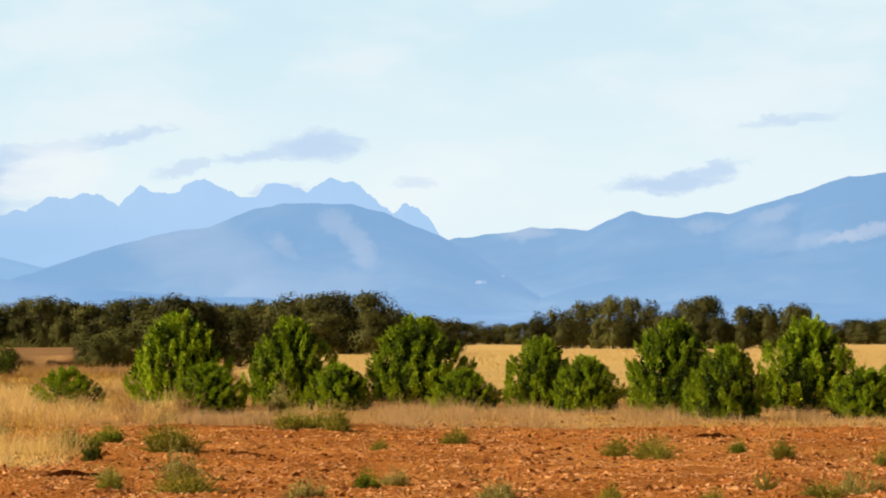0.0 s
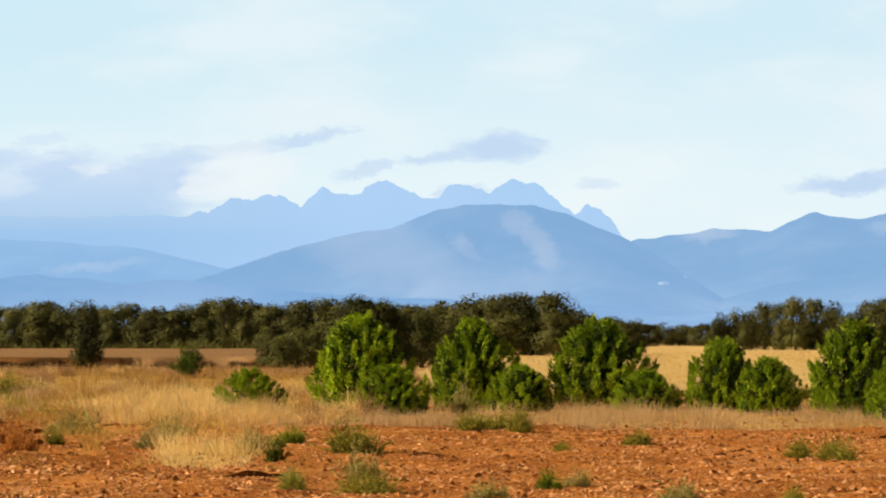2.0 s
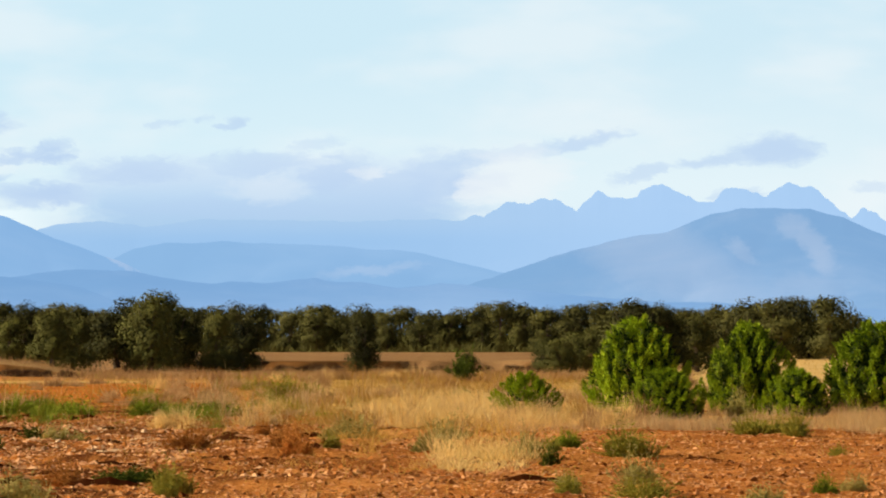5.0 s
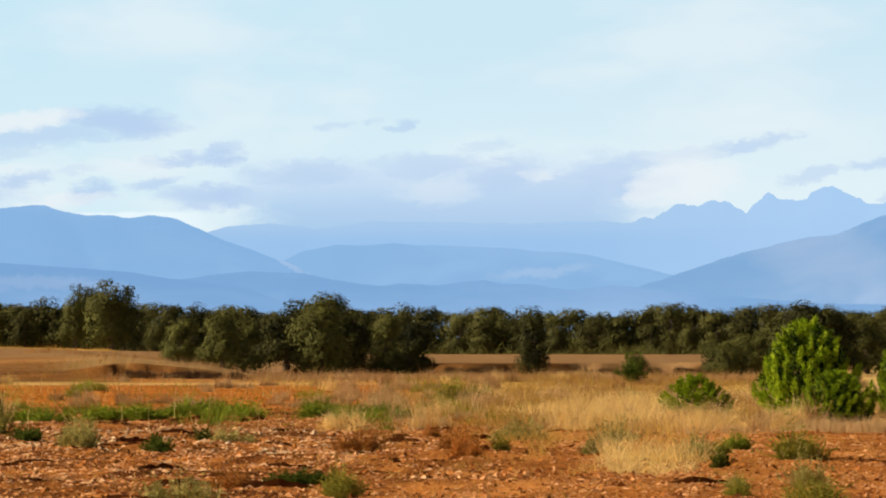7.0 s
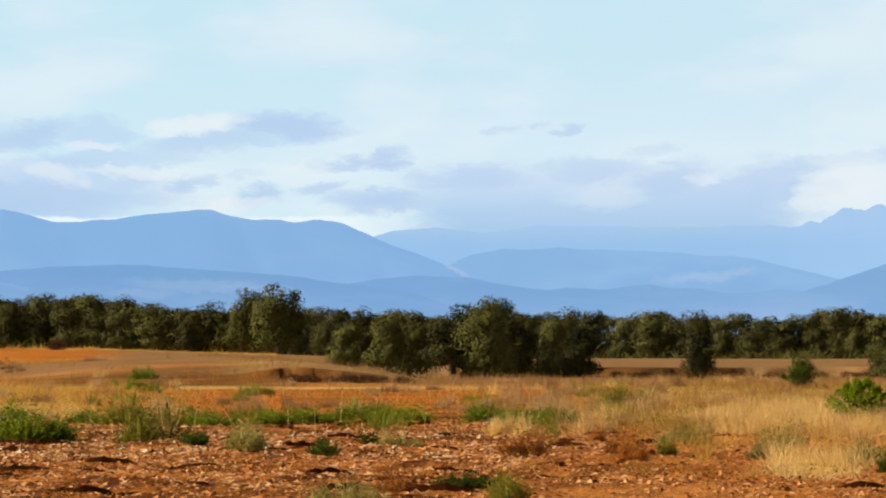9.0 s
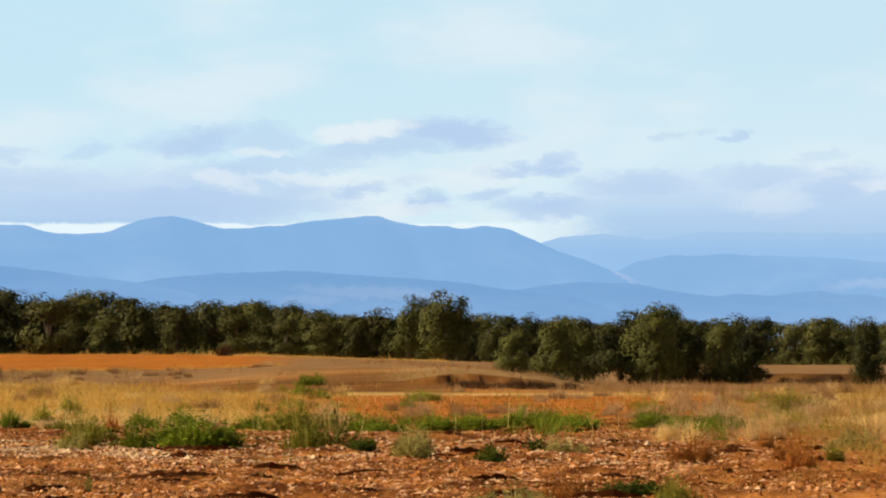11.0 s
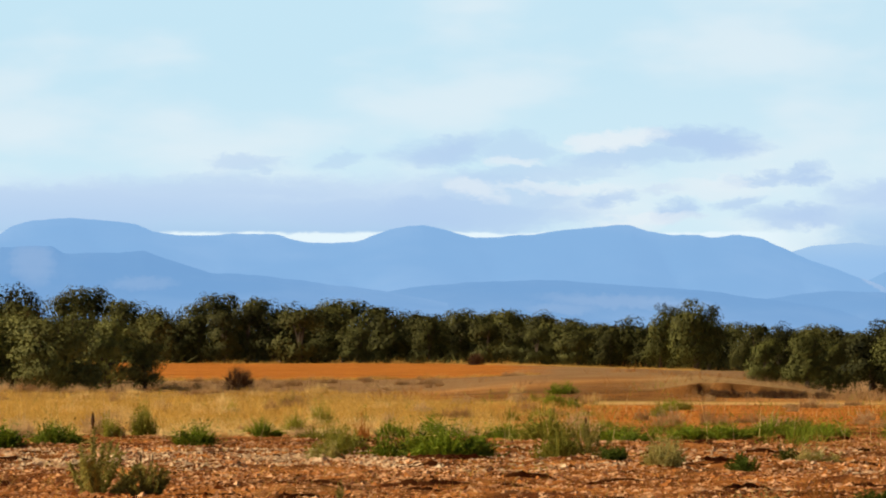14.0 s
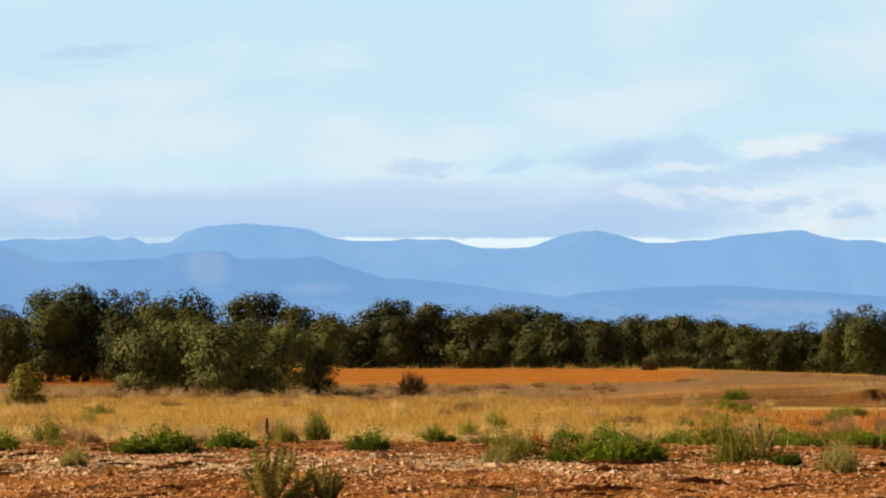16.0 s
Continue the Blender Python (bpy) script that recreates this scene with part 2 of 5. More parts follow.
def base_material(name, rough=0.9, spec=0.2):
    m = bpy.data.materials.new(name)
    m.use_nodes = True
    t = m.node_tree
    b = t.nodes["Principled BSDF"]
    b.inputs["Roughness"].default_value = rough
    b.inputs["Specular IOR Level"].default_value = spec
    return m, t, b


def leaf_material(name, dark, light, through_light=0.25, object_tint=0.5, patchy=0.5, speck=0.55, clump=1.0):
    """Foliage: every leaf its own shade, every plant its own tint, some light through the leaf."""
    m, t, b = base_material(name, 0.75, 0.15)
    geo = t.nodes.new("ShaderNodeNewGeometry")
    info = t.nodes.new("ShaderNodeObjectInfo")
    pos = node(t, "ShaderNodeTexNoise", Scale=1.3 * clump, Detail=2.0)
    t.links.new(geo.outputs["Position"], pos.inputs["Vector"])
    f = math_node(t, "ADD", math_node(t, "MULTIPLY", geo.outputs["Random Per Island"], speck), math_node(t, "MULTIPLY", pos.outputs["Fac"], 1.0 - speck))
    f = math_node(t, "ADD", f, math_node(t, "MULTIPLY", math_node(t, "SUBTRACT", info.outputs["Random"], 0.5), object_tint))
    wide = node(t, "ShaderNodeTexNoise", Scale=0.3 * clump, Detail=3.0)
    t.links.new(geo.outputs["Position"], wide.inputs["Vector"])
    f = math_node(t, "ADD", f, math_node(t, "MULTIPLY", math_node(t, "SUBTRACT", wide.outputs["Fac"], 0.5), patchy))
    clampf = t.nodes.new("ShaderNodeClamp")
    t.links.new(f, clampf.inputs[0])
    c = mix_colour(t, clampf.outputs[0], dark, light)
    t.links.new(c, b.inputs["Base Color"])
    tr = t.nodes.new("ShaderNodeBsdfTranslucent")
    t.links.new(c, tr.inputs[0])
    mx = t.nodes.new("ShaderNodeMixShader")
    mx.inputs[0].default_value = through_light
    t.links.new(b.outputs[0], mx.inputs[1])
    t.links.new(tr.outputs[0], mx.inputs[2])
    t.links.new(mx.outputs[0], t.nodes["Material Output"].inputs[0])
    return m


def grain_material(name, dark, light, scale=8.0, rough=0.9, bump=0.0, islands=0.5):
    m, t, b = base_material(name, rough, 0.1)
    geo = t.nodes.new("ShaderNodeNewGeometry")
    n1 = node(t, "ShaderNodeTexNoise", Scale=scale, Detail=6.0, Roughness=0.65)
    n2 = node(t, "ShaderNodeTexNoise", Scale=scale * 0.13, Detail=3.0)
    for n in (n1, n2):
        t.links.new(geo.outputs["Position"], n.inputs["Vector"])
    f = math_node(t, "ADD", math_node(t, "MULTIPLY", n1.outputs["Fac"], 0.6), math_node(t, "MULTIPLY", n2.outputs["Fac"], 0.6))
    f = math_node(t, "ADD", math_node(t, "SUBTRACT", f, 0.1 + islands * 0.5), math_node(t, "MULTIPLY", geo.outputs["Random Per Island"], islands))
    clampf = t.nodes.new("ShaderNodeClamp")
    t.links.new(f, clampf.inputs[0])
    t.links.new(mix_colour(t, clampf.outputs[0], dark, light), b.inputs["Base Color"])
    if bump:
        bp = node(t, "ShaderNodeBump", Strength=bump, Distance=0.05)
        t.links.new(n1.outputs["Fac"], bp.inputs["Height"])
        t.links.new(bp.outputs[0], b.inputs["Normal"])
    return m


# oak leaves: noise darkens clumps to near black, painting in crown shade
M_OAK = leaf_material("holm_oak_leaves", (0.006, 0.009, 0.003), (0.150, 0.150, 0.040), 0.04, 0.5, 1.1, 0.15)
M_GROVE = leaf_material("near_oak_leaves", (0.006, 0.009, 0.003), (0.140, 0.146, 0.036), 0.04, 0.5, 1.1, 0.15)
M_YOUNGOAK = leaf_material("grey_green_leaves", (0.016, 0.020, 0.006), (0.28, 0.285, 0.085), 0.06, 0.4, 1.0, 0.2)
M_AUTUMN = leaf_material("turning_leaves", (0.07, 0.07, 0.014), (0.42, 0.36, 0.06), 0.2)
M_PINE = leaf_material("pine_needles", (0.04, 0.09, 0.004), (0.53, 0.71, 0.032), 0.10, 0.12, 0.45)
M_PINESHADE = leaf_material("old_needles", (0.014, 0.030, 0.004), (0.065, 0.105, 0.010), 0.06)
M_SAPLING = leaf_material("sapling_leaves", (0.18, 0.28, 0.012), (0.58, 0.68, 0.04), 0.35)
M_GREEN = leaf_material("green_weed_leaves", (0.035, 0.06, 0.006), (0.38, 0.48, 0.04), 0.25)
M_OLIVE = leaf_material("olive_weed_leaves", (0.13, 0.13, 0.018), (0.50, 0.47, 0.08), 0.3)
M_WEEDSHADE = leaf_material("shaded_weed_leaves", (0.035, 0.06, 0.008), (0.14, 0.19, 0.025), 0.25)
M_PALE = leaf_material("grey_weed_leaves", (0.22, 0.20, 0.055), (0.60, 0.53, 0.19), 0.3)
M_BROWN = leaf_material("dry_brown_weed", (0.28, 0.11, 0.025), (0.66, 0.30, 0.075), 0.3)
M_BARK = grain_material("bark", (0.05, 0.04, 0.03), (0.16, 0.12, 0.09), 9.0)
M_STRAW = leaf_material("dry_grass", (0.41, 0.22, 0.045), (0.93, 0.63, 0.18), 0.4, 0.0, 1.5, 0.4, 2.2)
M_MEADOW = leaf_material("meadow_grass", (0.28, 0.155, 0.038), (0.68, 0.43, 0.125), 0.35, 0.0, 1.6, 0.4, 2.2)
M_PALESTRAW = leaf_material("bleached_straw", (0.70, 0.50, 0.19), (0.97, 0.76, 0.38), 0.45, 0.0, 1.4, 0.4, 2.2)
M_FRINGE = leaf_material("faded_grass", (0.42, 0.27, 0.13), (0.82, 0.60, 0.34), 0.45, 0.0, 1.4, 0.4, 2.2)
M_HERB = leaf_material("grey_herbs", (0.28, 0.155, 0.068), (0.58, 0.37, 0.185), 0.3, 0.0, 1.4, 0.4, 2.0)
M_CLOD = grain_material("soil_clods", (0.10, 0.027, 0.006), (0.58, 0.22, 0.06), 5.0, islands=0.9)
M_CHIP = grain_material("pale_chips", (0.40, 0.15, 0.045), (0.86, 0.48, 0.24), 5.0, islands=0.8)
M_STONE = grain_material("whitish_stone", (0.5, 0.29, 0.15), (0.95, 0.73, 0.50), 5.0, islands=0.8)
M_FLAKE = grain_material("pink_flakes", (0.38, 0.15, 0.055), (0.94, 0.58, 0.34), 5.0, islands=0.9)
# soil darkened to paint in the shade on furrow sides
M_FURROWSHADE = grain_material("shaded_furrow_soil", (0.045, 0.014, 0.005), (0.16, 0.052, 0.013), 6.0)
M_BARE = grain_material("bare_twigs", (0.05, 0.03, 0.018), (0.20, 0.11, 0.06), 5.0)

# the ground: cover weights on the vertices, grain in the nodes
M_GROUND, GT, GB = base_material("ground", 0.95, 0.08)
geo = GT.nodes.new("ShaderNodeNewGeometry")
fine = node(GT, "ShaderNodeTexNoise", Scale=12.0, Detail=8.0, Roughness=0.75)
broad = node(GT, "ShaderNodeTexNoise", Scale=0.22, Detail=4.0)
for n in (fine, broad):
    GT.links.new(geo.outputs["Position"], n.inputs["Vector"])
grain = math_node(GT, "ADD", math_node(GT, "MULTIPLY", fine.outputs["Fac"], 0.75), math_node(GT, "MULTIPLY", broad.outputs["Fac"], 0.35))
# dark streaks in the soil: the shade of ruts, painted in by stretched noise
squash = GT.nodes.new("ShaderNodeVectorMath")
squash.operation = "MULTIPLY"
squash.inputs[1].default_value = (0.75, 0.30, 0.0)
GT.links.new(geo.outputs["Position"], squash.inputs[0])
rut_noise = node(GT, "ShaderNodeTexNoise", Scale=1.0, Detail=5.0, Roughness=0.62, Distortion=0.5)
GT.links.new(squash.outputs[0], rut_noise.inputs["Vector"])
rut_shade = GT.nodes.new("ShaderNodeAttribute")
rut_shade.attribute_name = "rut_shade"
rut_dark = GT.nodes.new("ShaderNodeMapRange")
rut_dark.interpolation_type = "SMOOTHSTEP"
rut_dark.inputs[1].default_value, rut_dark.inputs[2].default_value = 0.36, 0.60
GT.links.new(rut_noise.outputs["Fac"], rut_dark.inputs[0])
soil = ramp(GT, grain, [(0.38, (0.20, 0.054, 0.012)), (0.54, (0.55, 0.20, 0.045)), (0.68, (0.82, 0.38, 0.12))])
gold = ramp(GT, grain, [(0.36, (0.38, 0.20, 0.045)), (0.55, (0.58, 0.36, 0.10)), (0.74, (0.72, 0.50, 0.17))])
pink = ramp(GT, grain, [(0.36, (0.21, 0.11, 0.048)), (0.58, (0.35, 0.205, 0.098)), (0.74, (0.50, 0.33, 0.18))])
brown = ramp(GT, grain, [(0.40, (0.08, 0.034, 0.012)), (0.57, (0.18, 0.080, 0.025)), (0.70, (0.30, 0.15, 0.05))])
pale = ramp(GT, grain, [(0.36, (0.56, 0.37, 0.13)), (0.55, (0.74, 0.52, 0.22)), (0.74, (0.86, 0.66, 0.34))])
red = ramp(GT, grain, [(0.40, (0.30, 0.085, 0.010)), (0.58, (0.60, 0.21, 0.032)), (0.72, (0.74, 0.32, 0.07))])
mixed = mix_colour(GT, math_node(GT, "MULTIPLY", rut_dark.outputs[0], rut_shade.outputs["Fac"]), soil, (0.15, 0.044, 0.010))
for key, col in (("gold", gold), ("pink", pink), ("brown", brown), ("red", red), ("pale", pale)):
    a = GT.nodes.new("ShaderNodeAttribute")
    a.attribute_name = key
    mixed = mix_colour(GT, a.outputs["Fac"], mixed, col)
GT.links.new(mixed, GB.inputs["Base Color"])
bump = node(GT, "ShaderNodeBump", Strength=0.8, Distance=0.08)
GT.links.new(fine.outputs["Fac"], bump.inputs["Height"])
GT.links.new(bump.outputs[0], GB.inputs["Normal"])


def hazy_material(name, shade, light, air, share=0.6, cloud=None, bare=()):
    """Slopes far off: rock and scrub, bare or lit ground in patches, and the haze of the miles of air before them
    painted in as colour and glow.
    """
    m, t, b = base_material(name, 1.0, 0.0)
    g = t.nodes.new("ShaderNodeNewGeometry")
    n1 = node(t, "ShaderNodeTexNoise", Scale=0.03, Detail=7.0, Roughness=0.6)
    n2 = node(t, "ShaderNodeTexNoise", Scale=0.006, Detail=3.0)
    for n in (n1, n2):
        t.links.new(g.outputs["Position"], n.inputs["Vector"])
    f = math_node(t, "ADD", math_node(t, "MULTIPLY", n1.outputs["Fac"], 0.6), math_node(t, "MULTIPLY", n2.outputs["Fac"], 0.6))
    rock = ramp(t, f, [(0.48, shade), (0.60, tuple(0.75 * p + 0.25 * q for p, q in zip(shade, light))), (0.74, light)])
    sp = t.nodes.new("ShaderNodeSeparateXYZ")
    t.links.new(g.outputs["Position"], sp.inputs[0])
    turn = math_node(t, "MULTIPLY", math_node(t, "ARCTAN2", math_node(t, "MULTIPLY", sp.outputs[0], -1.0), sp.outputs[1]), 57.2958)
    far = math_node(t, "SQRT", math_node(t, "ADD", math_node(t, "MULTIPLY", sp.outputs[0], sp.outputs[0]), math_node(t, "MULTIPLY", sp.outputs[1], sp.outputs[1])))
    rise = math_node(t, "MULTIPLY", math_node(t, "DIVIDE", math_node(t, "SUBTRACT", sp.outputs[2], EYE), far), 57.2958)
    # haze painted in: the tint pales towards the foot
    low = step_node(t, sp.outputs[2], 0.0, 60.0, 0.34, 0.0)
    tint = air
    # the far peaks take on the colour of the cloud that veils them
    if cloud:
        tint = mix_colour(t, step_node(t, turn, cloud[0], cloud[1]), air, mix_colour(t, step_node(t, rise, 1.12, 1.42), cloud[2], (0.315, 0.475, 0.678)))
    haze_sun_noise = node(t, "ShaderNodeTexNoise", Scale=0.006, Detail=4.0)
    t.links.new(g.outputs["Position"], haze_sun_noise.inputs["Vector"])
    # sun between cloud shadows, painted as pale patches of the tint
    patch = step_node(t, haze_sun_noise.outputs["Fac"], 0.42, 0.72, 0.0, 0.13)
    tint = mix_colour(t, math_node(t, "ADD", math_node(t, "MULTIPLY", low, haze_sun_noise.outputs["Fac"]), patch), tint, (0.40, 0.56, 0.78))
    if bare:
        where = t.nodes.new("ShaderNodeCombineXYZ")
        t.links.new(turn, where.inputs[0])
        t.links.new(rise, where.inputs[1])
        # blots lighten rock and tint: bare ground, a sunlit flank, low haze
        bare_or_lit = blots(t, frayed(t, frayed(t, where.outputs[0], 3.0, 1.5, 0.30, 0.6), 12.0, 1.5, 0.16, 0.7), bare)
        rock = mix_colour(t, bare_or_lit, rock, (0.95, 0.86, 0.80))
        tint = mix_colour(t, math_node(t, "MULTIPLY", bare_or_lit, 0.45), tint, (0.46, 0.55, 0.70))
    t.links.new(rock, b.inputs["Base Color"])
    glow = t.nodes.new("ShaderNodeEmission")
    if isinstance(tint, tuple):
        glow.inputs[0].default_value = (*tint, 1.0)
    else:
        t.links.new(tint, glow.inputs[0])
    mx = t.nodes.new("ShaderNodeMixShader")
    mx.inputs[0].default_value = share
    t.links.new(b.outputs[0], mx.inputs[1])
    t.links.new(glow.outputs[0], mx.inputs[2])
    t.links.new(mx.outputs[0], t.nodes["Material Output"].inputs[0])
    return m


# ---------------------------------------------------------------- ground
def oval(az0, az1, d0, d1):
    """Keeps what lies in a ragged oval."""
    def inside(a, d):
        r = np.hypot((a - (az0 + az1) / 2) / ((az1 - az0) / 2), (d - (d0 + d1) / 2) / ((d1 - d0) / 2))
        return 1 - smooth(0.55, 1.0, r + 0.35 * fnoise(a * 4, d * 0.5, 91))
    return inside


def build_ground():
    fan = np.arange(-8.0, 24.001, 0.09)
    rest = np.arange(29.0, 348.0, 4.0)
    azs = np.concatenate([fan, rest])
    rings = [0.6, 4, 12, 25, 38]
    d = 44.0
    while d < 4950:
        rings.append(d)
        d *= 1.006 if d < 120 else 1.002 if 219 < d < 240 or 262 < d < 292 else 1.01 if d < 310 else 1.03 if d < 760 else 1.15
    rings.append(4950.0)
    A, D = np.meshgrid(azs, np.array(rings))
    Z = height(A, D)
    X, Y = -D * np.sin(np.radians(A)), D * np.cos(np.radians(A))
    n, k = len(rings), len(azs)
    verts = np.stack([X, Y, Z], -1).reshape(-1, 3)
    i, j = np.meshgrid(np.arange(n - 1), np.arange(k), indexing="ij")
    j2 = (j + 1) % k
    q = np.stack([i * k + j, (i + 1) * k + j, (i + 1) * k + j2, i * k + j2], -1).reshape(-1, 4)[:, ::-1]
    spokes = np.arange(k)
    cap = np.stack([np.full(k, len(verts)), (spokes + 1) % k, spokes], -1)[:, ::-1]
    verts = np.concatenate([verts, [(0, 0, float(height(0, 0.6)))]])
    faces = np.concatenate([q[:, [0, 1, 2]], q[:, [0, 2, 3]], cap])
    me = mesh_from("ground", verts, faces, M_GROUND, flat=False)
    wob = fnoise(X * 0.12, Y * 0.05, 21)
    wob2 = fnoise(X * 0.5, Y * 0.2, 22)
    right = 1 - smooth(2.8, 4.2, A)
    left = smooth(10.6, 12.6, A)
    middle = np.clip(1 - right - left, 0, 1)
    gold_w = right * smooth(88, 92, D + 2 * wob)
    gold_w += np.where(D < 200, smooth(11.9, 13.7, A + 0.4 * wob), left) * smooth(112, 122, D + 6 * wob)
    dry = smooth(88, 112, D + 14 * wob) * (1 - smooth(6.2, 8.4, A + wob))
    strip = 0.55 * smooth(200, 212, D + 8 * wob)
    gold_w += middle * np.maximum(dry, strip)
    gold_w = gold_w * (1 - 0.75 * smooth(9.0, 9.6, A) * (1 - smooth(13.5, 15.0, A)) * smooth(212, 222, D + 4 * wob))
    gold_w = np.clip(gold_w + 0.22 * np.clip(wob2, 0, 1) * smooth(45, 60, D), 0, 1)
    gold_w = np.maximum(gold_w, 0.35 * smooth(206, 209, D + 2 * wob) * (1 - smooth(213, 217, D + 2 * wob)) * smooth(6.5, 7.5, A) * (1 - smooth(12.5, 13.5, A)))
    pink_w = smooth(2.4, 3.4, A) * smooth(232, 262, D + 8 * wob)
    pink_w = np.maximum(pink_w, smooth(9.0, 9.5, A) * smooth(229, 232, D + 2 * wob2) * (1 - 0.6 * smooth(10.9, 11.8, A)))
    pale_w = 0.9 * oval(4.044, 6.216, 92, 126)(A, D) + 0.9 * oval(4.076, 5.418, 62, 76)(A, D)
    pale_w += 0.75 * smooth(12.2, 13.6, A + 0.4 * wob) * smooth(113, 117, D + 4 * wob) * (1 - smooth(122, 134, D + 5 * wob))
    pale_w += 0.8 * smooth(2.0, 2.8, A + 0.3 * wob) * (1 - smooth(4.6, 5.2, A)) * smooth(95, 98, D + 3 * wob) * (1 - smooth(108, 116, D + 4 * wob))
    pale_w += 0.55 * smooth(7.6, 8.4, A) * (1 - smooth(11.8, 12.6, A)) * smooth(204, 206, D + 1.5 * wob) * (1 - smooth(211, 215, D + 2 * wob))
    pale_w += 0.25 * smooth(9.0, 9.4, A) * (1 - smooth(10.9, 11.9, A)) * smooth(229.5, 231.5, D + 1.5 * wob2) * (1 - smooth(252, 270, D + 6 * wob))
    pale_w += 0.4 * smooth(10.6, 11.2, A) * (1 - smooth(13.2, 13.9, A)) * smooth(400, 425, D + 8 * wob)
    pale_w += 0.95 * (1 - smooth(2.2, 3.0, A)) * smooth(135, 170, D + 10 * wob)
    pale_w = np.clip(pale_w, 0, 1)
    red_w = smooth(12.3, 13.2, A + 0.3 * wob) * smooth(283, 293, D + 4 * wob) * (1 - smooth(440, 455, D)) * (1 - smooth(24, 26, A))
    red_w = np.maximum(red_w, 0.95 * smooth(7.0, 8.6, A + wob) * (1 - smooth(12.0, 13.4, A + wob)) * smooth(128, 140, D + 6 * wob) * (1 - smooth(194, 206, D + 8 * wob)))
    brown_w = 0.8 * smooth(9.0, 9.4, A) * (1 - smooth(10.7, 11.6, A)) * smooth(222, 228, D + 3 * wob) * (1 - smooth(230, 231.5, D + 1.5 * wob2))
    brown_w = np.maximum(brown_w, np.clip(0.75 + 0.5 * wob2, 0, 1) * smooth(10.3, 11.0, A) * (1 - 0.6 * smooth(12.5, 14, A)) * smooth(210, 216, D + 5 * wob) * (1 - smooth(232, 246, D + 12 * wob + 6 * wob2)) * (1 - smooth(24, 27, A)))
    brown_w = np.maximum(brown_w, smooth(2.6, 3.6, A) * (1 - smooth(8.6, 9.4, A)) * smooth(262, 268, D + 4 * wob) * (1 - smooth(275.5, 277, D + 1.5 * wob2)))
    # how strongly the rut shade is painted, more so to the left
    rut_shade_w = (0.2 + 0.8 * smooth(3.5, 9.5, A)) * (1 - smooth(128, 140, D))
    for key, w in (("gold", gold_w), ("pink", pink_w), ("brown", brown_w), ("red", red_w), ("pale", pale_w), ("rut_shade", rut_shade_w)):
        a = me.attributes.new(key, "FLOAT", "POINT")
        a.data.foreach_set("value", np.append(np.asarray(w, np.float32).ravel(), np.float32(0)))
    ob = new("ground", me)
    tagged(ob, "reddish ploughed soil running into golden dry fields", "ground", kind="structure")


build_ground()


# ---------------------------------------------------------------- mountains
def mountain(name, label, crest, d, depth, mat, jag, seed, step=0.025, calm=90.0):
    """A range whose crest rises to the given elevations (degrees), with spurs and gullies running down towards the plain."""
    lo, hi = min(c[0] for c in crest), max(c[0] for c in crest)
    azs = np.arange(lo, hi, step)
    up = profile(crest, azs)

    def blur(a, k):
        return np.convolve(np.pad(a, k, mode="edge"), np.ones(2 * k + 1) / (2 * k + 1), "valid")

    up = blur(up, 1)
    body = blur(blur(up, 30), 30)
    rows = 26
    r = np.linspace(0, 1, rows)[:, None]
    top = np.maximum(d * np.tan(np.radians(body)) + EYE, 2)
    ragged = d * np.tan(np.radians(up)) + EYE - top + jag * (1 - 0.8 * smooth(calm, calm + 0.8, azs)) * d / 4000 * fnoise(azs * (7.0 if step < 0.02 else 3.0), 0 * azs, seed, 5)
    slant = azs[None] + 2.2 * r * vnoise(azs[None] * 0.3, 0 * r, seed + 4)
    fold = fnoise(slant * 1.2, r * 3.0, seed + 9, 3)
    spur = np.abs(vnoise(slant * 1.1, r * 1.2, seed + 5))
    z = top[None] * (1 - r) ** 1.15 * (1 + 0.10 * np.sin(r * np.pi) * fold) - 4 * r + ragged[None] * (1 - r) ** 14
    z = np.minimum(z, (top + ragged)[None] * (1 - 0.5 * r))
    dd = d - depth * r - depth * 0.16 * np.sin(r * np.pi) * spur
    a = np.radians(azs)[None] + 0 * r
    back = np.stack([-(d + 60) * np.sin(a[0]), (d + 60) * np.cos(a[0]), top * 0 - 4], -1)
    verts = np.concatenate([back, np.stack([-dd * np.sin(a), dd * np.cos(a), z], -1).reshape(-1, 3)])
    n, m = rows + 1, len(azs)
    i, j = np.meshgrid(np.arange(n - 1), np.arange(m - 1), indexing="ij")
    faces = np.stack([i * m + j, i * m + j + 1, (i + 1) * m + j + 1, (i + 1) * m + j], -1).reshape(-1, 4)
    ob = new(name, mesh_from(name, verts, faces, mat, flat=False))
    tagged(ob, label, "mountain", kind="structure")


